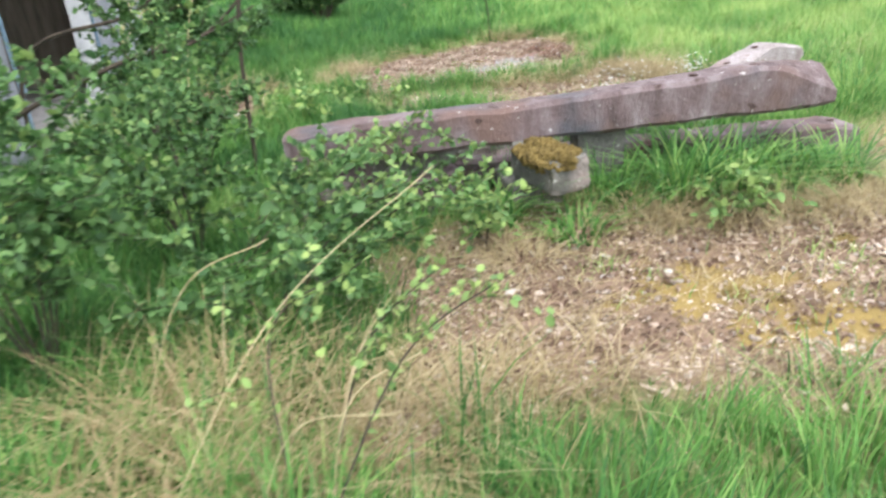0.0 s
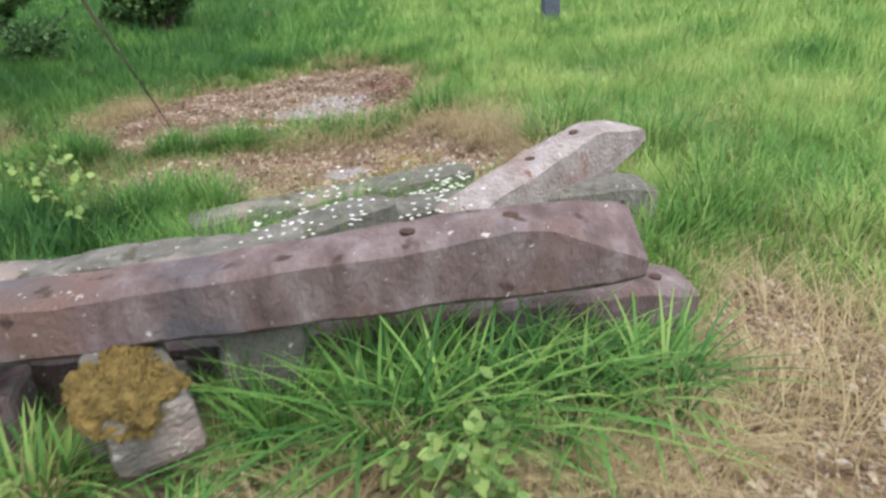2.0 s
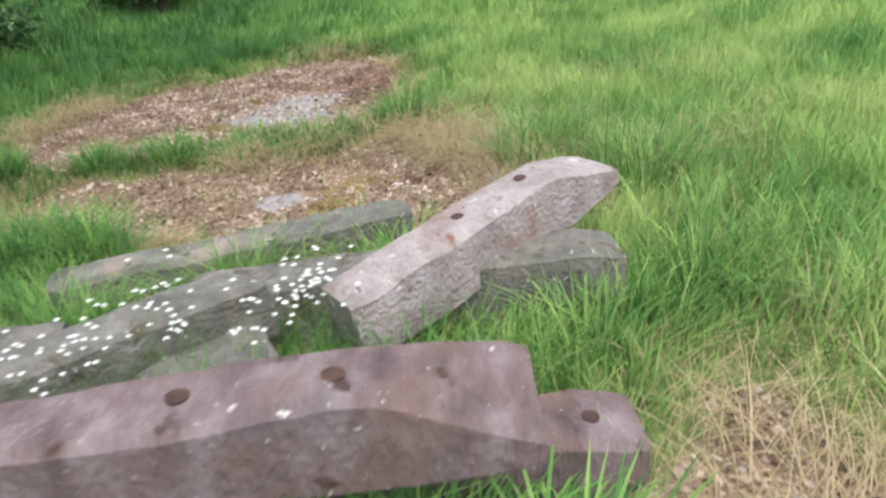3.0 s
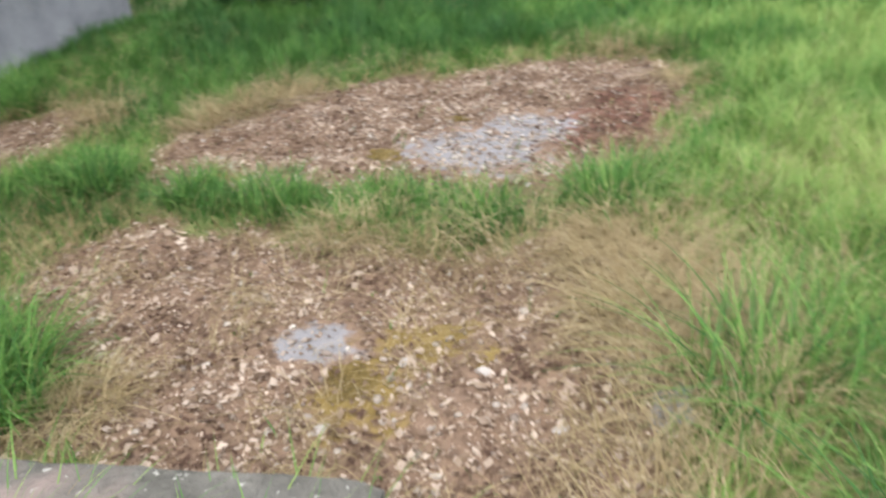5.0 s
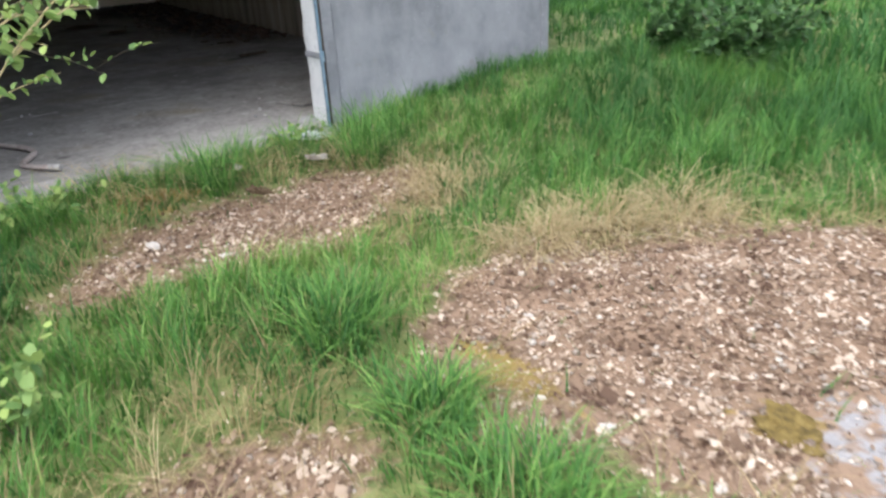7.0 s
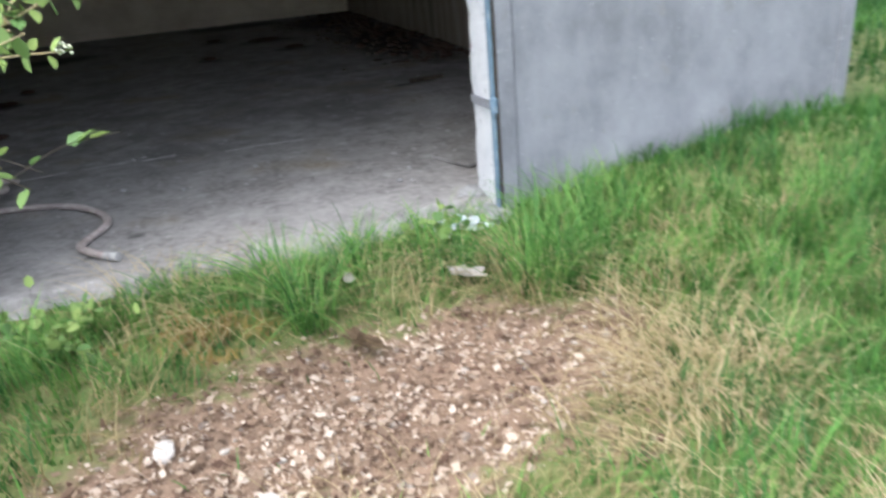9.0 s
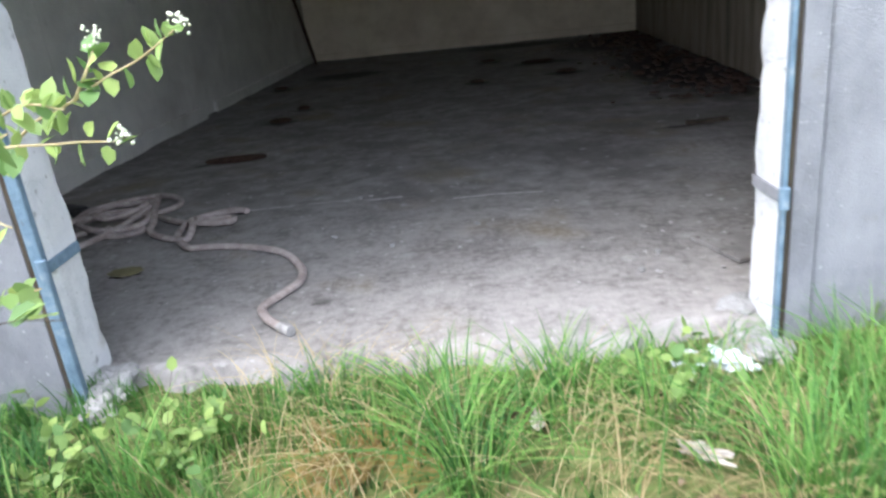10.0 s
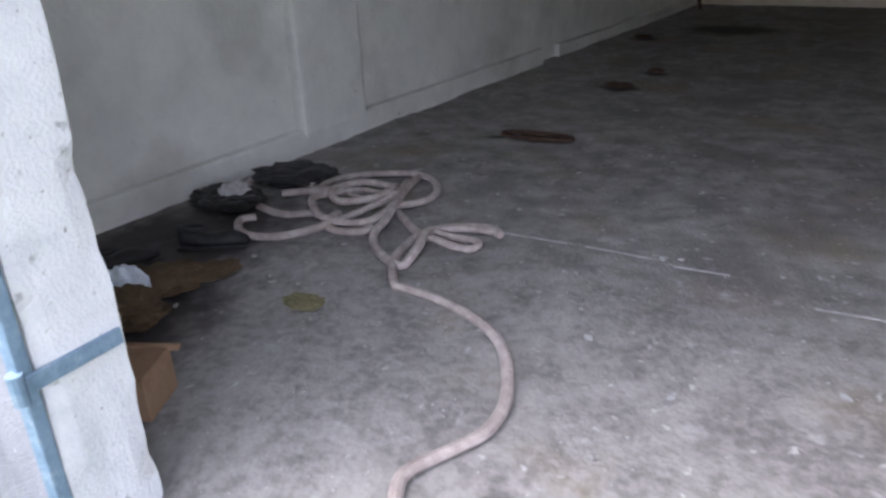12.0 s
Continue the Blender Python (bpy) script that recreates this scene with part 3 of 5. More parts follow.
beam("concrete_beam", [(-1.5, -0.03, 0.17), (-0.1, 0.0, 0.195), (0.0, 0.01, 0.185)], 0.2, M_BEAM_GREY, pose(-0.19, 2.95, 0, 0, 0, 16), "pinkish grey concrete beam sunk at the edge of gravel", (), 5)
beam("concrete_beam", [(-1.9, 0.10, 0.33), (-0.9, 0.14, 0.36), (0.0, 0.16, 0.38)], 0.17, M_BEAM_GREY, pose(-0.66, 2.0, 0.0, 0, 0, 29), "mossy grey concrete beam behind white flowers", (), 6, 0.018)
beam("concrete_beam", [(-1.6, 0.08, 0.29), (0.0, 0.1, 0.31)], 0.18, M_BEAM_GREY, pose(-1.3, 1.86, 0.0, 0, 0, 6), "dull grey lichen-covered concrete beam in the grass", (), 7, 0.018)


def block(x, y, sx, sy, h, rz, mat, label, moss, seed, z=0.0, tilt=0):
    t = thing("concrete_block", pose(x, y, z, tilt, 0, rz), label, "concrete block", "blocks under the beams")
    part("body", box(-sx / 2, sx / 2, -sy / 2, sy / 2, 0, h, 0.03, 4, 0.02, seed), mat, t)
    if moss:
        bm = bmesh.new()
        bmesh.ops.create_icosphere(bm, subdivisions=5, radius=1)
        for v in bm.verts:
            k = 1 + 0.35 * noise.noise(v.co * 2 + Vector((seed, 0, 0))) + 0.12 * noise.noise(v.co * 9)
            v.co = Vector((-0.03 + v.co.x * sx * 0.56 * k, -0.03 + v.co.y * sy * 0.5 * k, h - 0.015 + v.co.z * 0.055 * k + 0.022 * noise.noise(v.co * 14) + 0.01 * noise.noise(v.co * 40)))
        part("moss", bm, M_MOSS, t, "cushion of golden brown moss")


block(-1.44, 0.92, 0.24, 0.36, 0.175, 26, M_BEAM_GREY, "pale concrete block with golden moss holding up a beam", True, 1, 0.16, 4)
block(-1.52, 1.12, 0.3, 0.3, 0.165, 10, M_BEAM_GREY, "dark grey stone block below the mossy one", False, 9)
block(-1.14, 1.2, 0.26, 0.2, 0.36, 5, M_BEAM_GREY, "grey concrete block under the long beam", False, 4)
block(-2.1, 1.2, 0.42, 0.34, 0.20, 12, M_BEAM, "grey-purple concrete block lying in shade", False, 2)
block(-2.5, 1.25, 0.32, 0.34, 0.31, 4, M_BEAM, "concrete block under the beam's far end", False, 6)
block(-0.85, 1.85, 0.4, 0.35, 0.24, 20, M_BEAM_GREY, "grey concrete block between the beams", False, 5)


# ---- hose and the things on the garage floor ----
def on_floor(x, y, z=0.012, rz=0):
    return GARAGE @ pose(x, y, z, 0, 0, rz)


hose = thing("hose", on_floor(0, 0, 0), "long dirty pale canvas hose in a loose heap", "hose")
R = 0.0205
run = [(0.62, 0.16), (0.53, 0.26), (0.48, 0.37), (0.53, 0.5), (0.575, 0.63), (0.54, 0.8), (0.40, 1.02), (0.22, 1.14), (0.0, 1.2), (-0.13, 1.21), (-0.17, 1.21), (-0.25, 1.3), (-0.32, 1.41), (-0.36, 1.53), (-0.38, 1.69)]
part("free_end", tube(spline([(x, y, R) for x, y in run]), R, 9, 0.8), M_HOSE, hose)
part("coupling", tube([(0.61, 0.17, R), (0.665, 0.125, R)], 0.022, 10), M_FLOOR_PALE, hose, "short dull metal coupling")
part("left_loop", tube(spline([(-0.99, 1.65, 0.021), (-1.12, 1.57, 0.021), (-1.34, 1.61, 0.021), (-1.56, 1.76, 0.021), (-1.67, 1.91, 0.021), (-1.51, 1.97, 0.021), (-1.26, 1.96, 0.021)], 7), R, 9, 0.85), M_HOSE, hose)
part("front_loop", tube(spline([(-0.73, 1.97, 0.06), (-0.75, 1.77, 0.048), (-0.79, 1.61, 0.036), (-0.85, 1.48, 0.024), (-0.94, 1.35, 0.021), (-1.07, 1.3, 0.021), (-1.18, 1.34, 0.021), (-1.25, 1.42, 0.021), (-1.21, 1.48, 0.021)], 7), R, 9, 0.85), M_HOSE, hose)
part("coil", tube(spline([(-0.81, 2.19, 0.045), (-0.75, 1.99, 0.045), (-0.95, 1.97, 0.045), (-1.05, 1.87, 0.045), (-1.1, 1.77, 0.045), (-0.97, 1.64, 0.045), (-0.85, 1.58, 0.045), (-0.71, 1.59, 0.045), (-0.64, 1.66, 0.045), (-0.66, 1.83, 0.045), (-0.76, 2.13, 0.045), (-0.81, 2.29, 0.045)], 7), R, 9, 0.85), M_HOSE, hose)
part("low_loop", tube(spline([(-0.88, 1.71, 0.021), (-0.87, 1.61, 0.021), (-0.82, 1.55, 0.021), (-0.72, 1.53, 0.021), (-0.63, 1.58, 0.021), (-0.63, 1.64, 0.021)], 7), R, 9, 0.85), M_HOSE, hose)
part("back_loop", tube(spline([(-1.19, 1.89, 0.03), (-1.22, 2.06, 0.03), (-1.14, 2.2, 0.03), (-0.95, 2.33, 0.03), (-0.79, 2.34, 0.03), (-0.65, 2.23, 0.03), (-0.58, 2.08, 0.03), (-0.62, 1.96, 0.03), (-0.71, 1.9, 0.03), (-0.89, 1.9, 0.03), (-1.12, 1.94, 0.03), (-1.28, 1.81, 0.03), (-1.32, 1.77, 0.03)], 7), R, 9, 0.85), M_HOSE, hose)
part("inner_loop", tube(spline([(-0.76, 2.02, 0.075), (-0.97, 2.01, 0.075), (-1.03, 1.85, 0.075), (-0.89, 1.73, 0.075), (-0.78, 1.82, 0.075), (-0.75, 1.96, 0.075)], 7), R, 9, 0.85), M_HOSE, hose)
part("tail_loop", tube(spline([(-0.78, 2.21, 0.055), (-0.67, 1.91, 0.055), (-0.58, 1.68, 0.041), (-0.56, 1.58, 0.027), (-0.49, 1.49, 0.021), (-0.4, 1.42, 0.021), (-0.32, 1.38, 0.021), (-0.25, 1.38, 0.021), (-0.27, 1.52, 0.05), (-0.32, 1.63, 0.05), (-0.34, 1.76, 0.021), (-0.26, 1.83, 0.021), (-0.15, 1.88, 0.021), (-0.05, 1.83, 0.021)], 7), R, 9, 0.85), M_HOSE, hose)
part("fold", tube(spline([(-0.63, 1.86, 0.021), (-0.48, 1.74, 0.021), (-0.36, 1.67, 0.021), (-0.26, 1.65, 0.021), (-0.18, 1.63, 0.021), (-0.09, 1.64, 0.021), (-0.1, 1.71, 0.021), (-0.23, 1.72, 0.021), (-0.35, 1.74, 0.021), (-0.24, 1.82, 0.021), (-0.07, 1.86, 0.021)], 7), R, 9, 0.85), M_HOSE, hose)


def shoe(x, y, rz, seed):
    """A low black rubber galosh, open at the ankle."""
    t = thing("rubber_shoe", on_floor(x, y, 0.008, rz), "old black rubber shoe lying on the floor", "shoe", "old shoes")
    bm = bmesh.new()
    rings = []
    for i in range(13):
        u = i / 12
        xx = -0.15 + 0.30 * u
        w = 0.055 * math.sin(math.pi * min(0.98, max(0.06, u))) ** 0.4 * (0.85 + 0.3 * u)
        h = 0.085 - 0.04 * u + 0.012 * math.sin(u * 9 + seed)
        rings.append([bm.verts.new((xx, w * math.cos(a), max(0.0, h * (0.5 + 0.5 * math.sin(a))))) for a in (2 * math.pi * k / 10 for k in range(10))])
    for a, b in zip(rings, rings[1:]):
        for k in range(10):
            bm.faces.new((a[k], a[(k + 1) % 10], b[(k + 1) % 10], b[k]))
    bm.faces.new(rings[0][::-1])
    bm.faces.new(rings[-1])
    part("upper", bm, M_BLACK, t, smooth=True)
    part("sole", box(-0.155, 0.155, -0.058, 0.058, -0.006, 0.012, 0.008), M_BLACK, t)
    ring = [(-0.08 + 0.06 * math.cos(a), 0.035 * math.sin(a), 0.083) for a in (2 * math.pi * k / 16 for k in range(17))]
    part("collar", tube(ring, 0.009, 6), M_BLACK, t)


shoe(-1.15, 1.17, 35, 1)
shoe(-1.32, 0.82, 70, 2)


def crumple(name, x, y, r, h, seed, mat, label, category, z=0.012, rz=0, stretch=1.4):
    bm = bmesh.new()
    bmesh.ops.create_icosphere(bm, subdivisions=4, radius=1)
    for v in bm.verts:
        o = Vector((seed * 3.1, 0, 0))
        k = 1 + 0.45 * abs(noise.noise(v.co * 1.8 + o)) - 0.22 * abs(noise.noise(v.co * 4.5 + o)) - 0.1 * abs(noise.noise(v.co * 10 + o))
        v.co = Vector((v.co.x * r * stretch * k, v.co.y * r * k, max(0, (v.co.z * 0.6 + 0.45) * h * k)))
    ob = part(name, bm, mat)
    ob.matrix_world = on_floor(x, y, z, rz)
    return tagged(ob, label, category)


crumple("inner_tube", -1.5, 1.57, 0.15, 0.07, 41, M_BLACK, "crumpled black rubber tube against the wall", "rubber")
crumple("inner_tube", -1.46, 2.02, 0.17, 0.07, 42, M_BLACK, "black rubber sheet bundled behind the hose", "rubber", rz=20)
crumple("rag", -1.46, 1.58, 0.055, 0.075, 43, M_FLOOR_PALE, "pale grey rag on black rubber", "rag", z=0.05, rz=60)
crumple("paper_sack", -0.98, 0.76, 0.12, 0.08, 44, M_SACK, "crumpled dark brown paper sack", "paper sack", rz=50)
crumple("paper_sack", -0.85, 0.52, 0.10, 0.12, 45, M_SACK, "torn tan paper sack on the floor", "paper sack", rz=10)
crumple("plastic_bag", -0.98, 0.60, 0.07, 0.14, 46, M_PLASTIC, "pale bluish plastic bag on the sack", "plastic bag", rz=30)
crumple("dead_leaves", -1.25, 0.45, 0.22, 0.05, 47, M_SACK, "heap of dark dead leaves in the corner", "leaves", rz=30)
crumple("dead_leaves", -0.9, 0.95, 0.08, 0.03, 48, M_SACK, "scrap of brown leaves by the sack", "leaves", rz=80)
carton = thing("cardboard_box", on_floor(-0.40, 0.22, 0.012, 28), "brown cardboard box standing behind the jamb", "cardboard box")
part("body", box(-0.13, 0.09, -0.09, 0.09, 0.0, 0.145, 0.004), M_CARD, carton)
part("flap", box(-0.13, 0.12, 0.078, 0.10, 0.135, 0.15, 0.002), M_CARD, carton)

ringm = thing("iron_plate", on_floor(-0.63, 3.36, 0.010, 5), "rusty oval iron plate on the floor", "iron plate")
part("rim", tube([(0.24 * math.cos(a), 0.075 * math.sin(a), 0.012) for a in (2 * math.pi * k / 28 for k in range(29))], 0.014, 6), M_RUST, ringm)
part("plate", box(-0.12, 0.14, -0.04, 0.04, -0.004, 0.006, 0.003), M_RUST, ringm)
for x, y, sx, sy, sd in ((-0.71, 5.03, 0.16, 0.09, 51), (-0.63, 5.72, 0.1, 0.08, 52), (1.3, 6.53, 0.12, 0.1, 53), (2.37, 6.72, 0.17, 0.1, 54), (1.43, 8.5, 0.15, 0.1, 55), (-1.41, 7.65, 0.14, 0.12, 56), (2.1, 7.9, 0.3, 0.1, 57)):
    ob = crumple("debris", x, y, sx * 0.5, 0.035, sd, M_RUST, "dark rusty scrap on the oily floor", "scrap", z=0.008)
    ob["group"] = "dark scraps on the floor"
ob = part("pole", tube([(0, 0, 0.012), (-0.24, -0.7, 2.2)], 0.03, 8), M_RUST)
ob.matrix_world = on_floor(-1.56, 10.5, 0.0)
tagged(ob, "thin rusty iron pole leaning in the corner", "pole")
ob = part("plank", box(-0.16, 0.16, -0.03, 0.03, 0, 0.025, 0.004), M_BARK)
ob.matrix_world = on_floor(3.08, 3.22, 0.01, 6)
tagged(ob, "short dark wooden plank on the floor", "plank")
ob = part("slate", box(-0.2, 0.2, -0.16, 0.17, 0, 0.018, 0.005, 2, 0.01, 12), M_FLOOR)
ob.matrix_world = on_floor(2.6, 0.72, 0.008, 20)
tagged(ob, "broken dark slab of concrete screed", "slab")
crumple("yellow_crust", -0.41, 0.95, 0.06, 0.012, 49, M_YELLOW, "flat patch of yellow crust on the floor", "crust", z=0.004)
# mortar ridge and cracks of the floor
for pts in (((-0.07, 1.9), (0.3, 1.93), (0.64, 1.94)), ((0.69, 1.91), (0.9, 1.93)), ((1.22, 1.8), (1.45, 1.82), (1.75, 1.79)), ((2.0, 1.82), (2.4, 1.86))):
    ob = part("floor_joint", tube(spline([(x, y, 0.002) for x, y in pts], 5), 0.007, 6, 0.4), M_FLOOR_PALE)
    ob.matrix_world = GARAGE
    tagged(ob, "pale mortar ridge along a floor joint", "floor joint", kind="structure")
cr = np.random.default_rng(77)
for k in range(34):
    x, y = cr.uniform(-1.2, 3.2), abs(cr.normal(0, 1.5)) + 0.1
    r = cr.uniform(0.006, 0.014)
    ob = part("plaster_chip", rock(r * 1.3, r, r * 0.5, 200 + k, 1, 0.5), M_FLOOR_PALE)
    ob.matrix_world = on_floor(x, y, 0.006, k * 50)
    tagged(ob, "small white plaster chip on the floor", "plaster chip", "plaster chips on the floor")

for k, (x, y) in enumerate([(0.62, 1.22), (0.95, 1.03), (1.37, 1.27), (0.64, 1.94), (2.18, 0.69), (2.07, 0.5)]):
    ob = part("plaster_chip", rock(0.018, 0.012, 0.009, 260 + k, 2, 0.6), M_LUMP)
    ob.matrix_world = on_floor(x, y, 0.006, k * 70)
    tagged(ob, "larger white plaster fragment on the floor", "plaster chip", "plaster chips on the floor")

# ---- plants ----


def blades(name, x, y, h, w, lean, turn, mat, tint, label, category, z=None, seg=3, droop=0.28):
    """Curved tapering blades in one mesh."""
    n = len(x)
    z = height_at(x, y) - 0.01 if z is None else z
    ux, uy = np.cos(turn), np.sin(turn)
    rows, fr = [], np.linspace(0, 1, seg + 1)
    for t in fr[:-1]:
        out, up = lean * h * t**1.8, h * (t - droop * lean * t**2.2)
        half = 0.5 * w * (1 - 0.75 * t)
        for s in (-1, 1):
            rows.append(np.stack([x + ux * out - s * uy * half, y + uy * out + s * ux * half, z + up], -1))
    rows.append(np.stack([x + ux * lean * h, y + uy * lean * h, z + h * (1 - droop * lean)], -1))
    k = 2 * seg + 1
    verts = np.stack(rows, 1).reshape(-1, 3)
    tri = []
    for i in range(seg - 1):
        a = 2 * i
        tri += [(a, a + 1, a + 3), (a, a + 3, a + 2)]
    tri.append((k - 3, k - 2, k - 1))
    faces = (np.arange(n)[:, None, None] * k + np.array(tri)[None]).reshape(-1, 3)
    return tagged(sheet(name, verts, faces, mat, np.repeat(tint, k)), label, category, kind="stuff")


def in_garage(x, y):
    d = np.stack([x + 5.31, y - 3.09])
    a = radians(95.3)
    lx, ly = d[0] * math.cos(a) + d[1] * math.sin(a), -d[0] * math.sin(a) + d[1] * math.cos(a)
    return (lx > -2.4) & (lx < 4.75) & (ly > -0.13 + 0.045 * lx) & (ly < 12)


BEAM_AREAS = [[(-2.7, 1.0), (0.05, 1.0), (0.05, 1.24), (-2.7, 1.24)], [(-1.9, 1.28), (0.35, 1.28), (0.35, 1.56), (-1.9, 1.56)], [(-0.85, 1.75), (0.62, 2.55), (0.48, 2.75), (-0.95, 1.95)],
              [(-0.9, 2.18), (0.56, 2.18), (0.56, 2.44), (-0.9, 2.44)], [(-1.6, 2.5), (-0.2, 2.9), (-0.25, 3.12), (-1.65, 2.7)], [(-2.3, 1.1), (-0.66, 2.0), (-0.74, 2.16), (-2.4, 1.27)]]


def free(x, y):
    keep = ~in_garage(x, y)
    for p in BEAM_AREAS:
        keep &= inside(p, x, y) < 0.01
    return keep


def scatter(n, x0, x1, y0, y1):
    return rng.uniform(x0, x1, n), rng.uniform(y0, y1, n)


def grow(name, n, area, hrange, wrange, leans, mat, label, category, want, tall=None, tints=(0.0, 1.0), seg=3):
    x, y = scatter(n, *area)
    ok = free(x, y) & (rng.random(n) < want(x, y))
    x, y = x[ok], y[ok]
    m = len(x)
    clump = 0.5 + 0.5 * np.clip(waves(x, y, 0.55, 11) * 0.7 + waves(x, y, 0.2, 12) * 0.5, -1, 1)
    h = rng.uniform(*hrange, m) * (0.55 + 0.75 * clump)
    if tall is not None:
        h *= tall(x, y)
    h *= np.where(x < -4.65, 0.62, 1.0)
    turn = 2 * math.pi * (0.35 * waves(x, y, 0.35, 13)) + rng.normal(0, 0.9, m)
    # Light and shade put into tone: brighter rightwards, darker leftwards, most past y 7.
    tone = np.clip(tints[0] + (tints[1] - tints[0]) * (0.42 + 0.23 * waves(x, y, 1.7, 14) + 0.25 * np.clip((x + 0.9) / 1.5, np.where(y > 7, -1.3, -0.5), 1.1) * (y > 1.2) + rng.normal(0, 0.2, m)), 0, 1)
    return blades(name, x, y, h, rng.uniform(*wrange, m), rng.uniform(*leans, m), turn, mat, tone, label, category, seg=seg)


def edge_tall(x, y):
    """Grass is short beside the bare patches."""
    return np.clip(0.45 + 1.3 * np.clip(-litter_at(x, y), 0, 1), 0.4, 1.15)


NEAR = (-5.6, 3.4, -2.2, 9.2)
grow("grass", 250000, NEAR, (0.10, 0.26), (0.004, 0.010), (0.2, 0.95), M_GRASS, "lush green meadow grass", "grass", lambda x, y: np.clip(0.05 - litter_at(x, y) * 6, 0.008, 1), edge_tall)
grow("grass", 230000, (-20, 11, 8.0, 20), (0.14, 0.34), (0.010, 0.024), (0.2, 0.9), M_GRASS, "tall green meadow grass further off", "grass", lambda x, y: np.where(y < 9.2, 0.4, 1.0) * np.clip(1.6 - y / 16, 0.15, 1), seg=2)
grow("grass", 50000, (3.3, 9, -2.5, 8.2), (0.14, 0.32), (0.008, 0.018), (0.2, 0.9), M_GRASS, "tall green grass beside the path", "grass", lambda x, y: 1 + 0 * x, seg=2)
grow("grass", 50000, (-16, 22, 19, 48), (0.25, 0.5), (0.04, 0.08), (0.2, 0.9), M_GRASS, "distant green meadow grass", "grass", lambda x, y: 1 + 0 * x, seg=2)
grow("grass", 40000, (-9, -1.9, -3.0, 3.2), (0.14, 0.34), (0.005, 0.012), (0.2, 0.9), M_GRASS, "rank green grass under the shrub", "grass", lambda x, y: np.clip(0.05 - litter_at(x, y) * 6, 0.0, 1), tints=(-0.15, 0.8))
grow("grass", 60000, (-14, 14, -14, -2.1), (0.14, 0.32), (0.010, 0.022), (0.2, 0.9), M_GRASS, "green meadow grass behind the path's start", "grass", lambda x, y: 1 + 0 * x, seg=2)
grow("grass", 40000, (8.8, 20, -6, 20), (0.16, 0.36), (0.014, 0.03), (0.2, 0.9), M_GRASS, "green meadow grass far to the side", "grass", lambda x, y: 1 + 0 * x, seg=2)
grow("grass", 40000, (-20, -5, -6, 3.0), (0.16, 0.36), (0.014, 0.03), (0.2, 0.9), M_GRASS, "rank grass beside the garage", "grass", lambda x, y: 1 + 0 * x, seg=2)
band = lambda x, y: np.clip(np.exp(-(((litter_at(x, y) + 0.02) / 0.13) ** 2)) * 0.6 + (0.08 + 0.5 * np.clip(waves(x, y, 1.6, 18) - 0.3, 0, 1)) * (litter_at(x, y) < 0) + 0.7 * (x > 0.3) * (y > 0) * np.clip(waves(x, y, 1.1, 28) - 0.1, 0, 1), 0, 1)
grow("dry_grass", 130000, NEAR, (0.08, 0.24), (0.002, 0.006), (0.5, 1.6), M_STRAW, "bleached dry grass round the bare patches", "dry grass", band)
grow("dry_grass", 16000, (-6, 9, 9, 22), (0.15, 0.3), (0.008, 0.016), (0.4, 1.2), M_STRAW, "dry stalks among the far grass", "dry grass", lambda x, y: np.clip(waves(x, y, 2.5, 17), 0, 1), seg=2)

grow("dry_grass", 26000, (-2.5, 1.8, -0.8, 4.8), (0.08, 0.2), (0.002, 0.005), (1.4, 2.2), M_STRAW, "loose dry grass strands lying on bare ground", "dry grass", lambda x, y: (litter_at(x, y) > -0.08) * np.clip(0.25 + 0.6 * waves(x, y, 0.7, 33), 0.03, 0.7), seg=4)
grow("grass", 9000, (-2.5, 1.8, -0.8, 1.2), (0.03, 0.07), (0.003, 0.007), (0.4, 1.4), M_GRASS, "short yellowish weeds on bare ground", "weeds", lambda x, y: (litter_at(x, y) > -0.05) * np.clip(waves(x, y, 0.5, 35), 0, 0.9), tints=(0.4, 1.2))


def tuft(cx, cy, r, n, h, w, mat, label, leans=(0.4, 1.3), tones=(0.2, 0.9), category="grass tuft", wild=0.5, droop=0.28):
    a, d = rng.uniform(0, 2 * math.pi, n), r * np.sqrt(rng.random(n))
    x, y = cx + d * np.cos(a), cy + d * np.sin(a)
    turn = a + rng.normal(0, wild, n)
    ob = blades("grass_tuft", x, y, rng.uniform(*h, n), rng.uniform(*w, n), rng.uniform(*leans, n), turn, mat, rng.uniform(*tones, n), label, category, seg=6, droop=droop)
    return ob


# arching broad-bladed tufts in front of the long beam
for cx, cy, r, n, hh in ((-0.78, 0.92, 0.13, 95, (0.3, 0.66)), (-0.55, 0.9, 0.13, 85, (0.25, 0.58)), (-0.3, 0.92, 0.13, 85, (0.2, 0.46)), (0.0, 0.95, 0.15, 110, (0.18, 0.42)), (-1.05, 0.9, 0.10, 45, (0.15, 0.34)), (0.12, 1.12, 0.12, 160, (0.12, 0.24)), (-0.8, 1.12, 0.1, 120, (0.2, 0.34)), (-0.6, 1.12, 0.1, 120, (0.2, 0.32)), (-0.3, 1.12, 0.1, 140, (0.2, 0.32)), (-0.1, 1.12, 0.1, 120, (0.15, 0.3)), (-1.35, 0.62, 0.14, 110, (0.1, 0.2)), (-1.75, 0.85, 0.15, 130, (0.15, 0.32))):
    tuft(cx, cy, r, n, hh, (0.010, 0.021), M_GRASS, "arching broad green grass against the concrete beam", (0.35, 1.5), (0.0, 0.8), wild=0.8, droop=0.42)
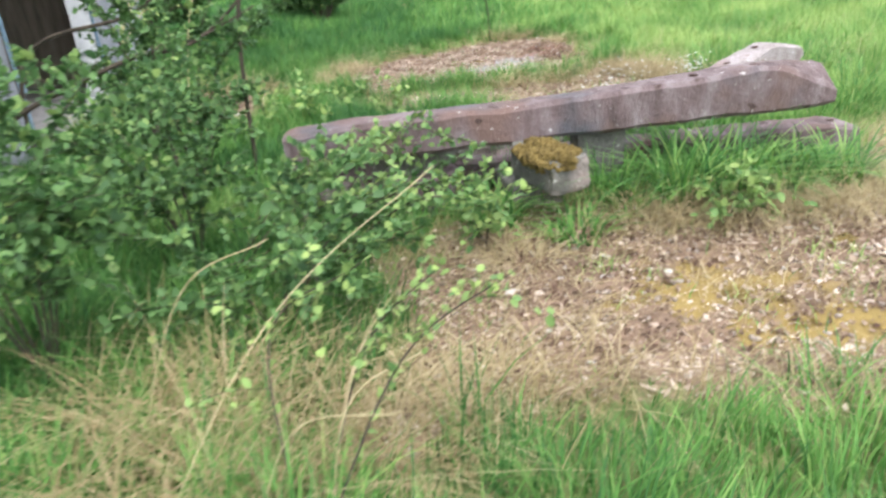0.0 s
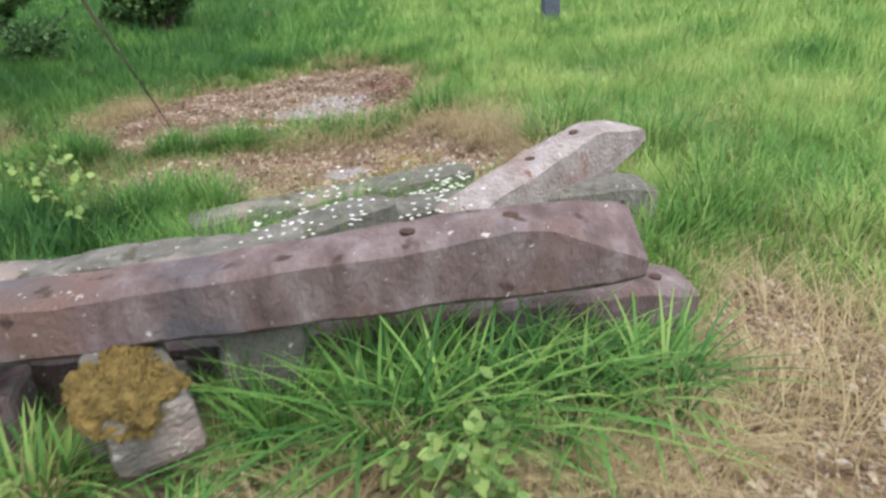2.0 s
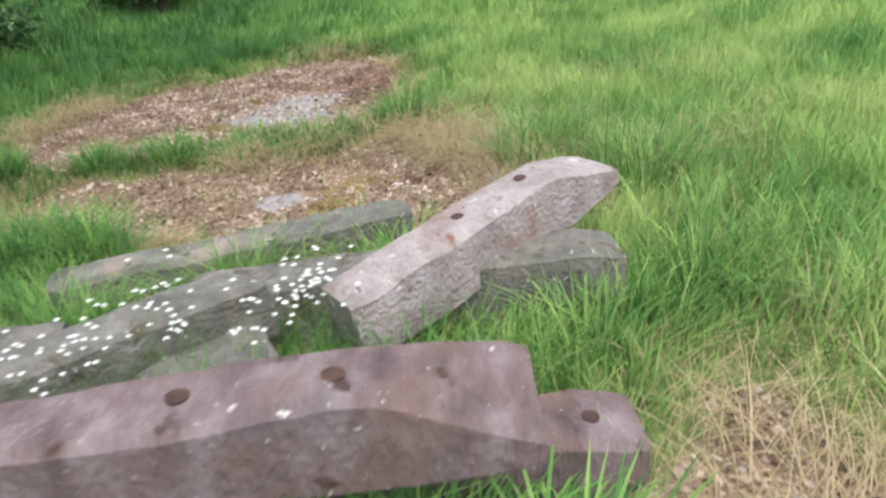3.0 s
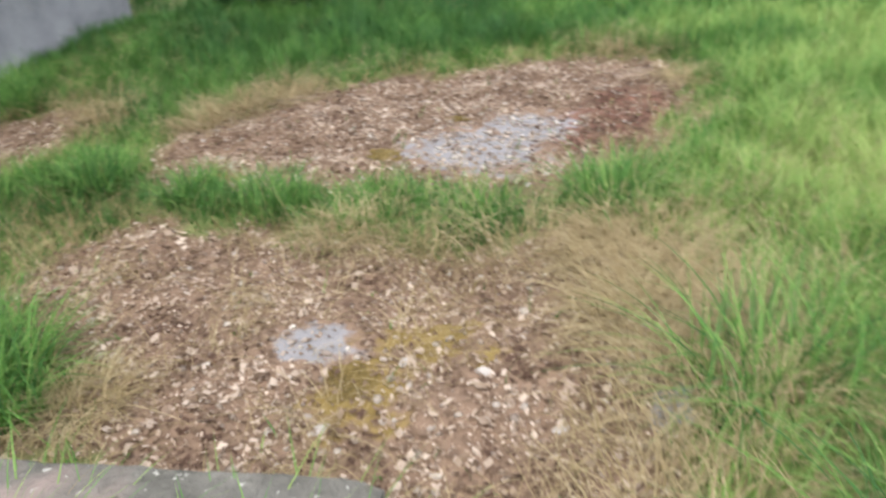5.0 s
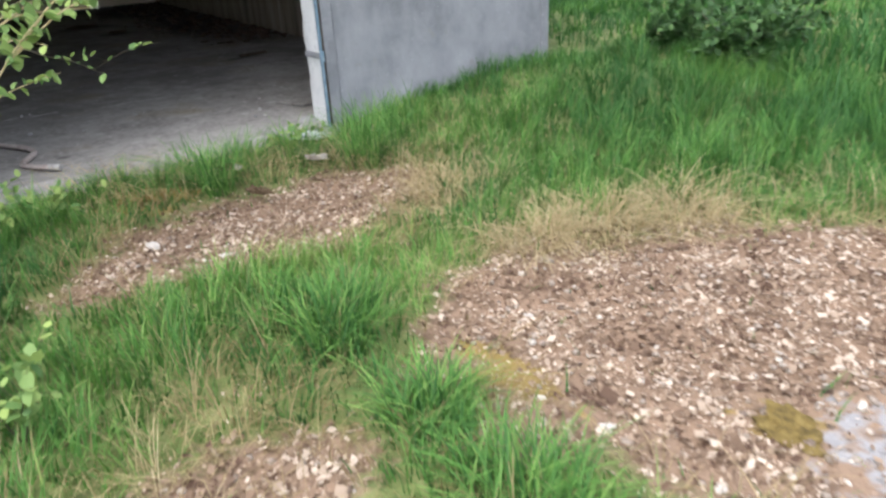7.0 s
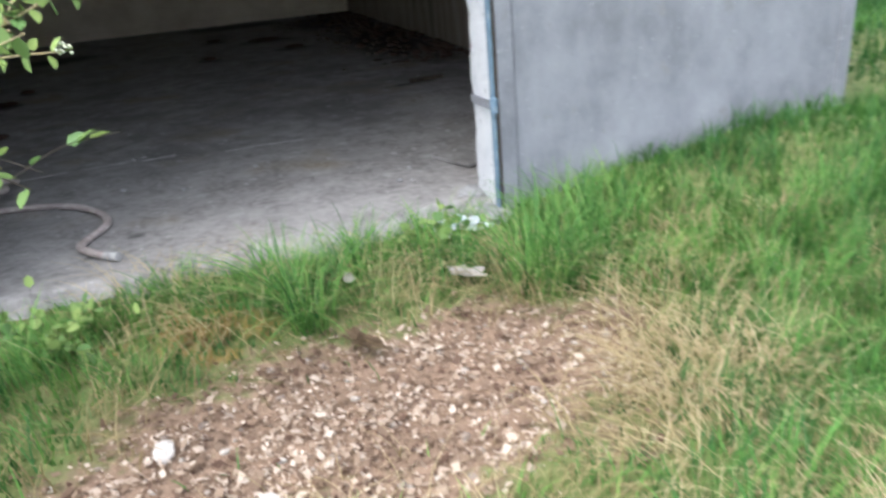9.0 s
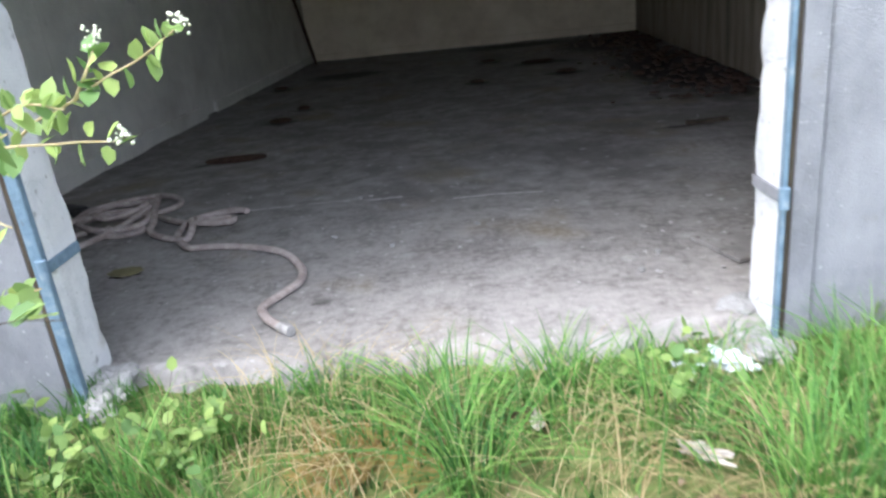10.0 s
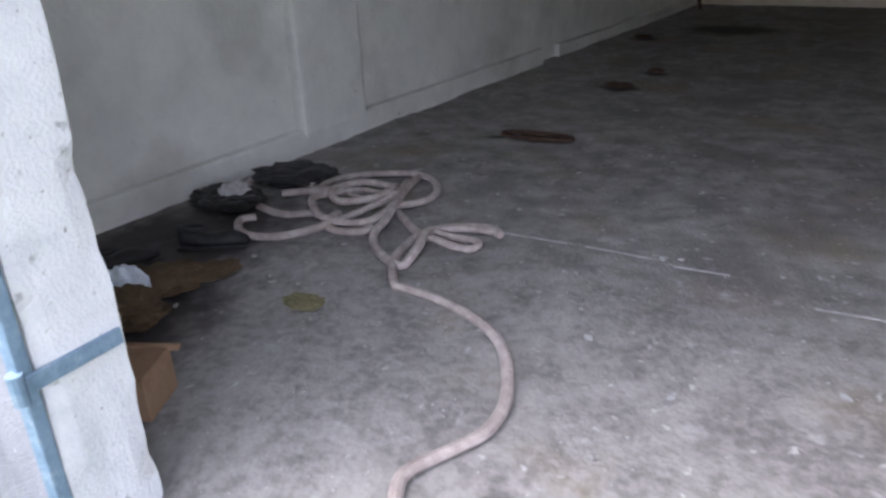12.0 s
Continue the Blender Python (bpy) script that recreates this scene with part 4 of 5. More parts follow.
for cx, cy, r, n in ((-0.75, 0.7, 0.14, 130), (-0.35, 0.62, 0.12, 110), (0.05, 0.62, 0.14, 130), (-1.0, 0.62, 0.12, 90), (-1.65, -0.62, 0.2, 130), (-2.2, -0.75, 0.25, 160), (1.1, 5.8, 0.35, 260), (1.65, 5.7, 0.35, 240), (1.3, 3.7, 0.35, 260), (2.2, 4.3, 0.4, 200), (0.2, 4.35, 0.25, 260), (0.38, 3.9, 0.22, 260), (0.45, 3.4, 0.22, 200), (0.05, 4.75, 0.22, 200), (0.75, 4.4, 0.3, 220), (1.2, 3.9, 0.3, 200), (-0.45, 4.65, 0.2, 160), (0.7, 1.2, 0.25, 200), (0.4, 0.75, 0.2, 160), (-3.05, 5.9, 0.2, 110), (-3.9, 5.7, 0.25, 160), (-0.95, 4.5, 0.18, 120), (-3.0, 6.5, 0.2, 110), (-2.6, 7.1, 0.25, 130), (-4.3, 5.75, 0.2, 120), (0.35, 5.2, 0.25, 120), (-4.95, 4.2, 0.2, 120), (-4.95, 4.85, 0.2, 120), (-5.1, 3.85, 0.18, 90), (-4.85, 5.35, 0.2, 120)):
    tuft(cx, cy, r * 1.2, n, (0.14, 0.34), (0.003, 0.006), M_STRAW, "bleached tuft of dead grass", (0.7, 1.9), category="dry grass", wild=1.2, droop=0.42)
for cx, cy, r, n, hh in ((-0.1, 4.62, 0.14, 420, (0.12, 0.3)), (0.08, 4.3, 0.16, 460, (0.15, 0.36)), (0.0, 4.8, 0.14, 400, (0.12, 0.3)), (0.2, 4.5, 0.14, 360, (0.15, 0.36)), (-1.45, 3.2, 0.14, 260, (0.1, 0.24)), (-1.25, 4.5, 0.12, 300, (0.12, 0.28)), (-3.1, 5.62, 0.14, 300, (0.16, 0.3)), (-3.08, 6.05, 0.14, 320, (0.18, 0.34)), (-2.95, 6.4, 0.14, 260, (0.18, 0.32)), (-1.0, 8.25, 0.16, 320, (0.2, 0.4)), (-0.7, 8.1, 0.16, 260, (0.18, 0.36)), (-0.25, 7.3, 0.14, 220, (0.15, 0.32)), (0.6, 5.6, 0.25, 300, (0.15, 0.3)), (1.1, 5.65, 0.25, 300, (0.15, 0.3)), (1.6, 5.9, 0.25, 300, (0.15, 0.32)), (2.1, 6.05, 0.25, 260, (0.15, 0.32)), (0.8, 4.15, 0.2, 260, (0.1, 0.24)), (1.2, 3.95, 0.22, 280, (0.12, 0.28)), (-3.6, 5.5, 0.2, 220, (0.1, 0.22)), (-3.35, 5.8, 0.2, 160, (0.1, 0.22)), (-3.95, 5.65, 0.2, 300, (0.12, 0.26)), (-4.45, 6.45, 0.25, 260, (0.1, 0.2)), (-4.75, 6.0, 0.2, 200, (0.1, 0.2)), (-0.6, 0.74, 0.12, 320, (0.16, 0.34)), (-0.85, 0.76, 0.1, 240, (0.14, 0.3)), (-0.2, 0.56, 0.12, 300, (0.12, 0.26)), (0.08, 0.78, 0.14, 300, (0.12, 0.26)), (0.35, 0.95, 0.16, 280, (0.1, 0.24)), (-1.65, 0.42, 0.14, 220, (0.1, 0.26)), (-2.15, -0.85, 0.22, 320, (0.12, 0.3)), (-1.9, -0.6, 0.18, 220, (0.08, 0.2))):
    tuft(cx, cy, r * 1.15, n, (hh[0] * 0.75, hh[1] * 0.78), (0.003, 0.007), M_STRAW, "dense pale skirt of dead grass at a bare patch", (0.8, 2.0), (0.25, 1.0), category="dry grass", wild=0.9, droop=0.43)
for cx, cy, r, n, hh in ((-1.12, 1.02, 0.09, 120, (0.2, 0.38)), (-1.2, 0.98, 0.07, 70, (0.15, 0.3)), (-4.67, 5.42, 0.12, 130, (0.28, 0.5)), (-4.76, 4.53, 0.1, 120, (0.25, 0.45)), (-1.76, 3.22, 0.14, 260, (0.18, 0.36)), (-1.62, 3.05, 0.14, 240, (0.18, 0.38)), (-1.95, 3.15, 0.18, 260, (0.18, 0.38)), (-2.2, 4.58, 0.14, 220, (0.12, 0.24)), (-2.75, 4.5, 0.14, 200, (0.14, 0.3)), (-1.7, 4.62, 0.16, 220, (0.14, 0.28)), (-0.75, 4.82, 0.18, 240, (0.14, 0.28)), (-0.2, 5.05, 0.16, 220, (0.2, 0.4)), (-4.8, 5.66, 0.13, 80, (0.25, 0.46)), (-5.0, 5.9, 0.14, 50, (0.2, 0.4)), (-4.95, 5.1, 0.12, 90, (0.2, 0.42)), (-5.15, 4.75, 0.12, 90, (0.2, 0.34)), (-5.12, 5.7, 0.14, 130, (0.2, 0.38)), (-5.0, 4.45, 0.12, 110, (0.2, 0.38)), (-5.1, 4.0, 0.12, 60, (0.12, 0.26)), (-2.9, 4.4, 0.2, 110, (0.12, 0.26)), (-1.2, 4.75, 0.3, 180, (0.12, 0.24)), (-1.8, 4.6, 0.2, 110, (0.12, 0.24)), (0.55, 4.0, 0.25, 200, (0.25, 0.5)), (1.0, 3.4, 0.25, 200, (0.25, 0.5)), (0.9, 2.4, 0.25, 160, (0.2, 0.45)), (1.4, 2.0, 0.3, 160, (0.2, 0.5)), (-0.8, -0.95, 0.3, 160, (0.1, 0.22)), (-0.3, -1.0, 0.3, 160, (0.1, 0.22))):
    tuft(cx, cy, r, n, hh, (0.005, 0.011), M_GRASS, "tall arching tuft of green grass", (0.2, 1.3), (0.0, 0.75), wild=1.0, droop=0.4)

# ---- dead leaves, chips and pebbles on the bare patches ----
n = 370000
x, y = scatter(n, -5.0, 1.9, -0.9, 8.0)
d = litter_at(x, y)
ok = (rng.random(n) < np.clip(0.35 + d * 4, 0.0, 1)) & free(x, y) & (d > -0.1) & ((slab_at(x, y) < 0.2) | (rng.random(n) < 0.22)) & (rng.random(n) > 0.75 * np.clip(moss_at(x, y), 0, 0.9))
x, y = x[ok], y[ok]
n = len(x)
size, a, tilt = np.where(rng.random(n) < 0.05, rng.uniform(0.011, 0.024, n), rng.gamma(2.0, 0.0031, n) + 0.003), rng.uniform(0, 2 * math.pi, n), rng.normal(0, 0.45, n)
ux, uy = np.cos(a), np.sin(a)
z = height_at(x, y) + rng.uniform(0.002, 0.014, n)
c = np.stack([x, y, z], -1)
u = np.stack([ux * np.cos(tilt), uy * np.cos(tilt), np.sin(tilt)], -1) * size[:, None]
v = np.stack([-uy, ux, rng.normal(0, 0.35, n)], -1) * (size * rng.uniform(0.35, 0.9, n))[:, None]
lift = np.array([0, 0, 1.0]) * (size * rng.uniform(-0.2, 0.5, n))[:, None]
corner = np.stack([c - u, c - 0.2 * u - v + lift * 0.4, c + u + lift, c + 0.1 * u + v + lift * 0.5], 1).reshape(-1, 3)
tone = np.clip(rng.normal(0.46, 0.31, n) + 0.17 * waves(x, y, 0.6, 19) - 0.32 * red_at(x, y) - 0.25 * np.clip(oval(x, y, -1.5, 0.3, 0.7, 0.5) * 2, 0, 1), 0, 1)
tagged(sheet("leaf_litter", corner, np.arange(4 * n).reshape(-1, 4), M_LITTER, np.repeat(tone, 4)), "dead leaves and bark chips on bare ground", "leaf litter", kind="stuff")

ico = bmesh.new()
bmesh.ops.create_icosphere(ico, subdivisions=1, radius=1)
iv = np.array([q.co[:] for q in ico.verts])
it = np.array([[q.index for q in fc.verts] for fc in ico.faces])
ico.free()


def pebbles(name, n, area, sizes, want, label, tones):
    x, y = scatter(n, *area)
    ok = free(x, y) & (rng.random(n) < want(x, y))
    x, y = x[ok], y[ok]
    m = len(x)
    s = rng.uniform(*sizes, m) ** 1.0
    sc = s[:, None] * np.stack([rng.uniform(0.8, 1.5, m), rng.uniform(0.7, 1.2, m), rng.uniform(0.4, 0.8, m)], -1)
    a = rng.uniform(0, 2 * math.pi, m)
    p = iv[None] * sc[:, None] * (1 + rng.normal(0, 0.13, (m, len(iv), 1)))
    px, py = p[..., 0] * np.cos(a)[:, None] - p[..., 1] * np.sin(a)[:, None], p[..., 0] * np.sin(a)[:, None] + p[..., 1] * np.cos(a)[:, None]
    verts = np.stack([px + x[:, None], py + y[:, None], p[..., 2] + (height_at(x, y) + 0.25 * s)[:, None]], -1).reshape(-1, 3)
    faces = (np.arange(m)[:, None, None] * len(iv) + it[None]).reshape(-1, 3)
    return tagged(sheet(name, verts, faces, M_PEBBLE, np.repeat(np.clip(rng.normal(*tones, m), 0, 1), len(iv))), label, "gravel", kind="stuff")


pebbles("gravel", 9000, (-5.0, 1.9, -0.9, 8.0), (0.006, 0.017), lambda x, y: np.clip(litter_at(x, y) * 6, 0, 1) * 0.8, "small pinkish and white pebbles", (0.5, 0.25))
pebbles("gravel", 1300, (-2.0, -0.4, 5.3, 6.5), (0.008, 0.02), lambda x, y: (slab_at(x, y) > -0.1) * np.clip(0.3 + 0.3 * waves(x, y, 0.3, 51), 0.04, 0.6), "pale pebbles strewn on a bare concrete slab", (0.4, 0.3))
pebbles("gravel", 240, (-0.4, 0.5, -0.4, 0.45), (0.008, 0.02), lambda x, y: np.clip(0.6 + 0 * x, 0, 1), "white pebbles strewn beside a slab", (0.8, 0.15))

STONES = [(-4.12, 4.055, 0.062), (-3.83, 4.36, 0.055), (0.27, 3.36, 0.045), (0.18, 3.42, 0.035), (-0.27, 3.8, 0.035), (-0.638, 3.41, 0.04), (-0.54, 3.76, 0.03), (-1.3, 0.34, 0.035), (-1.73, 0.04, 0.045), (-1.085, 0.14, 0.035), (-0.05, 0.15, 0.035), (0.088, 0.4, 0.03), (-2.63, 5.256, 0.03), (-1.88, 5.02, 0.035), (-1.53, 5.12, 0.03), (-2.03, 5.3, 0.028), (0.02, 3.67, 0.03), (-1.28, 5.27, 0.035), (-0.68, 5.32, 0.03), (-1.34, 0.12, 0.03), (0.22, 0.3, 0.04), (0.3, 0.12, 0.035), (-0.2, -0.08, 0.035)]
for i, (sx, sy, sr) in enumerate(STONES):
    ob = part("stone", rock(sr * 0.8, sr * 0.5, sr * 0.24, i + 60, 3, 0.4), M_STONE)
    ob.matrix_world = pose(sx, sy, float(height_at(np.array([sx]), np.array([sy]))[0]) - 0.004, 0, 0, i * 47)
    tagged(ob, "pale angular stone lying on leaf litter", "stone", "pale stones on the bare ground")
for i, (sx, sy, sr) in enumerate(((-1.6, 5.48, 0.06), (-0.7, 3.66, 0.05), (-0.62, 3.6, 0.04), (-0.9, -0.1, 0.05), (0.35, 0.35, 0.06), (-4.8, 4.15, 0.07), (-1.45, 6.15, 0.04), (-0.3, 0.25, 0.05))):
    ob = part("moss_cushion", rock(sr * 1.6, sr, sr * 0.22, i + 90, 4, 0.9), M_MOSS)
    ob.matrix_world = pose(sx, sy, float(height_at(np.array([sx]), np.array([sy]))[0]) - 0.006, 0, 0, i * 31)
    tagged(ob, "low cushion of golden brown moss", "moss", "moss cushions")


def wrapper(x, y, r, seed, mat, label, rz, category="litter"):
    bm = bmesh.new()
    bmesh.ops.create_icosphere(bm, subdivisions=4, radius=1)
    for v in bm.verts:
        k = 1 + 0.9 * noise.noise(v.co * 1.9 + Vector((seed * 7, 0, 0))) - 0.5 * abs(noise.noise(v.co * 4.5 + Vector((seed, 3, 0)))) - 0.2 * abs(noise.noise(v.co * 11))
        v.co = Vector((v.co.x * r * 1.7 * k, v.co.y * r * 0.7 * k, (v.co.z * 0.45 + 0.3) * r * k))
    ob = part("litter_scrap", bm, mat)
    ob.matrix_world = pose(x, y, float(height_at(np.array([x]), np.array([y]))[0]) + 0.05, 8, 5, rz)
    tagged(ob, label, category, "rubbish in the grass")


wrapper(-5.29, 5.28, 0.055, 1, M_PLASTIC, "crumpled white plastic wrapper in the grass", 80)
wrapper(-5.22, 5.16, 0.035, 2, M_PLASTIC, "small white plastic scrap in the grass", 20)
wrapper(-4.80, 5.15, 0.038, 3, M_STONE, "dirty white paper scrap on dry grass", 70)
wrapper(-4.98, 4.70, 0.025, 4, M_STONE, "small white scrap in the grass", 10)
wrapper(-5.0, 4.64, 0.035, 5, M_SACK, "dark rotten scrap on the ground", 100)
wrapper(-4.46, 4.69, 0.045, 6, M_SACK, "dark clod on the bare patch", 40, "clod")


# ---- leafy plants ----
LEAF = np.array([(0, 0, 0), (0.28, 0.34, 0.06), (0.28, -0.34, 0.06), (0.7, 0.29, 0.05), (0.7, -0.29, 0.05), (1.0, 0, -0.06), (0.33, 0, -0.02), (0.7, 0, -0.02)])
LEAF_TRI = np.array([(0, 6, 1), (0, 2, 6), (6, 7, 3), (6, 3, 1), (6, 4, 7), (6, 2, 4), (7, 5, 3), (7, 4, 5)])


def leaves_mesh(name, at, out, size, tone, parent, label=""):
    """Folded pointed leaves at places, each along its own way out."""
    at, out = np.array(at), np.array(out)
    out = out / np.linalg.norm(out, axis=1, keepdims=True)
    up = np.array([0, 0, 1.0]) + rng.normal(0, 0.45, at.shape)
    side = np.cross(up, out)
    side /= np.linalg.norm(side, axis=1, keepdims=True)
    nrm = np.cross(out, side)
    verts = at[:, None] + size[:, None, None] * (LEAF[None, :, :1] * out[:, None] + LEAF[None, :, 1:2] * side[:, None] + LEAF[None, :, 2:] * nrm[:, None])
    faces = (np.arange(len(at))[:, None, None] * 8 + LEAF_TRI[None]).reshape(-1, 3)
    ob = sheet(name, verts.reshape(-1, 3), faces, M_LEAF, np.repeat(tone, 8))
    ob.parent = parent
    if label:
        ob["label"] = label
    ob["kind"] = "stuff"
    return ob


def shrub(name, base, stems, label, leaf=(0.025, 0.045), per=26, tones=(0.5, 0.22), twigs=6, blossom=0, seed=1, thick=0.008):
    """Stems are lists of points from base; twigs with leaves grow along their outer part."""
    r = np.random.default_rng(seed)
    top = thing(name, pose(*base), label, "shrub")
    b = Vector(base)
    at, out, flowers = [], [], []
    for s in stems:
        pts = [p - b for p in spline([base, *s], 8)]
        part("stem", tube(pts, [thick * (1 - 0.75 * i / len(pts)) for i in range(len(pts))], 6), M_BARK, top)
        lines = [pts[len(pts) // 3:]]
        for _ in range(twigs):
            i = r.integers(len(pts) // 3, len(pts) - 1)
            way = Vector(r.normal(0, 1, 3)) + (pts[-1] - pts[0]).normalized() * 0.8
            way.z *= 0.5
            way.normalize()
            ln = r.uniform(0.12, 0.3)
            tw = spline([pts[i], pts[i] + way * ln * 0.5 + Vector((0, 0, 0.02)), pts[i] + way * ln], 4)
            part("twig", tube(tw, [thick * 0.3, *[thick * 0.22] * (len(tw) - 2), thick * 0.12], 4), M_BARK, top)
            lines.append(tw)
        for ln in lines:
            for k in range(per // 3 if len(ln) < 12 else per):
                i = r.integers(0, len(ln) - 1)
                p = ln[i].lerp(ln[i + 1], r.random())
                at.append(p)
                out.append(Vector(r.normal(0, 1, 3)) * 0.8 + (ln[-1] - ln[0]).normalized() * 0.7)
        if blossom:
            flowers += [ln[-1] for ln in lines[:blossom]]
    sz = r.uniform(*leaf, len(at))
    leaves_mesh("leaves", at, out, sz, np.clip(r.normal(*tones, len(at)), 0, 1), top)
    for p in flowers:
        bm = bmesh.new()
        for _ in range(12):
            bmesh.ops.create_icosphere(bm, subdivisions=1, radius=r.uniform(0.002, 0.004), matrix=Matrix.Translation(p + Vector(r.normal(0, 0.012, 3))))
        part("blossom", bm, M_FLOWER, top, "cluster of small white buds")
    return top


# thicket beside the start of the path
sr = random.Random(3)
for k, (bx, by, n, hh) in enumerate(((-2.6, -0.2, 8, 0.62), (-3.1, 0.5, 9, 0.95), (-3.4, 1.6, 9, 1.3), (-3.35, -0.4, 8, 1.05), (-3.9, 2.6, 8, 1.5))):
    stems = []
    for _ in range(n):
        a, L = sr.uniform(0, 2 * math.pi), sr.uniform(0.3, 0.62)
        e = (bx + L * math.cos(a), by + L * math.sin(a), hh * sr.uniform(0.5, 1.05))
        stems.append([(bx + 0.4 * L * math.cos(a), by + 0.4 * L * math.sin(a), e[2] * 0.7), e])
    shrub("shrub", (bx, by, 0.0), stems, "leafy green thicket shrub with thin dark stems", (0.026, 0.05), 64, (0.3, 0.24), 12, 0, k + 10, 0.005)
shrub("shrub", (-2.7, 0.0, 0.0), [[(-2.2, 0.35, 0.35), (-1.75, 0.5, 0.34)], [(-2.1, 0.1, 0.4), (-1.72, 0.12, 0.3)], [(-2.2, 0.75, 0.5), (-1.8, 0.85, 0.42)]], "low green leafy sprays before the beam", (0.026, 0.044), 52, (0.55, 0.22), 10, 0, 77, 0.005)
shrub("shrub", (-2.95, 0.25, 0.0), [[(-2.6, 0.6, 0.5), (-2.25, 0.85, 0.46)], [(-2.5, 0.55, 0.42), (-2.0, 0.88, 0.36)], [(-2.45, 0.35, 0.35), (-1.95, 0.6, 0.24)], [(-2.6, 0.3, 0.45), (-2.3, 0.5, 0.5)]], "leafy sprays hanging before the long beam", (0.026, 0.046), 46, (0.6, 0.2), 8, 0, 79, 0.004)
shrub("shrub", (-2.35, -1.3, 0.0), [[(-2.1, -1.15, 0.45), (-1.82, -1.08, 0.62)], [(-2.2, -1.0, 0.4), (-1.98, -0.95, 0.6)], [(-2.4, -1.1, 0.5), (-2.15, -1.2, 0.72)]], "bright young leafy sprays at the path's edge", (0.02, 0.034), 26, (0.78, 0.16), 6, 0, 78, 0.004)

# dead bent stalks at the path's start
for k, pts in enumerate((((-2.75, -1.45, 0.0), (-2.45, -0.9, 0.45), (-2.0, -0.2, 0.62)), ((-2.5, -1.3, 0.0), (-2.35, -1.25, 0.35), (-2.1, -1.35, 0.45)), ((-2.3, -1.35, 0.0), (-2.25, -1.1, 0.3), (-2.05, -0.95, 0.36)), ((-2.9, -0.9, 0), (-2.7, -0.8, 0.5), (-2.45, -0.75, 0.62)))):
    ob = part("dry_stalk", tube(spline(pts, 8), 0.0018, 5), M_STALK)
    tagged(ob, "bent bleached dry stalk", "stalk", "dead stalks in the thicket")
tuft(-2.68, -0.9, 0.42, 620, (0.3, 0.62), (0.003, 0.006), M_STRAW, "tangle of bleached dead grass", (0.8, 2.2), (0.0, 0.75), category="dry grass", wild=2.5, droop=0.44)
ob = part("sapling", tube(spline([(-3.1, 1.75, 0.0), (-3.0, 1.8, 1.2), (-2.5, 1.9, 2.1), (-1.95, 1.95, 1.75), (-1.64, 2.04, 1.06), (-1.58, 2.33, 0.69)], 8), [0.014 * (1 - 0.8 * i / 40) for i in range(41)], 6), M_BARK)
tagged(ob, "thin bare dark sapling bent over to the ground", "sapling")

for pts, rad in (([(-4.81, 2.2, 0.44), (-3.91, 2.2, 0.8), (-3.52, 2.2, 0.85), (-3.27, 2.2, 0.98), (-3.01, 2.2, 1.2)], 0.02), ([(-4.54, 2.25, 0.87), (-3.86, 2.25, 1.06), (-3.61, 2.25, 1.19), (-3.42, 2.25, 1.34)], 0.016), ([(-3.7, 2.15, 0.81), (-3.4, 2.15, 0.9), (-3.02, 2.15, 1.06)], 0.011)):
    ob = part("dead_branch", tube(spline([(pts[0][0] - 0.15, pts[0][1], 0.0), *pts], 8), [rad * (1 - 0.6 * i / (8 * len(pts))) for i in range(8 * len(pts) + 1)], 7), M_BARK)
    tagged(ob, "dark bare branch arching out of the thicket", "branch", "dark branches in the thicket")

# shrub by the garage, with a blossoming branch that hangs before the opening
def flowering_branch(base, twigs, label, leaf, gap, blossoms, seed):
    """Long shoots from base with alternate broad leaves, and heads of white buds on some tips."""
    r = np.random.default_rng(seed)
    top = thing("shrub", pose(*base), label, "shrub")
    b = Vector(base)
    at, out = [], []
    for k, tw in enumerate(twigs):
        pts = [Vector(p) - b for p in spline(tw, 10)]
        part("stem", tube(pts, [0.0045 * (1 - 0.7 * i / len(pts)) for i in range(len(pts))], 6), M_STALK, top)
        run, side = 0.0, 1
        for p, q in zip(pts, pts[1:]):
            run += (q - p).length
            if run > gap and (p + b).z > 0.55:
                run, side = 0.0, -side
                d = (q - p).normalized()
                w = d.cross(Vector((0.9, 0.1, 0.35))).normalized() * side
                for _ in range(int(r.integers(1, 3))):
                    at.append(p + Vector(r.normal(0, 0.006, 3)))
                    out.append(d * r.uniform(0.1, 0.8) + w + Vector(r.normal(0, 0.45, 3)))
        if k in blossoms:
            for q in range(20):
                bm = bmesh.new()
                bmesh.ops.create_icosphere(bm, subdivisions=2, radius=r.uniform(0.0024, 0.0042), matrix=Matrix.Translation(pts[-1] + Vector(r.normal(0, 0.011, 3)) + Vector((0, 0, 0.01))))
                part("bud", bm, M_BUD, top, "small white flower bud" if not q else "", smooth=True)
    leaves_mesh("leaves", at, out, r.uniform(*leaf, len(at)), np.clip(r.normal(0.72, 0.2, len(at)), 0, 1), top)
    return top


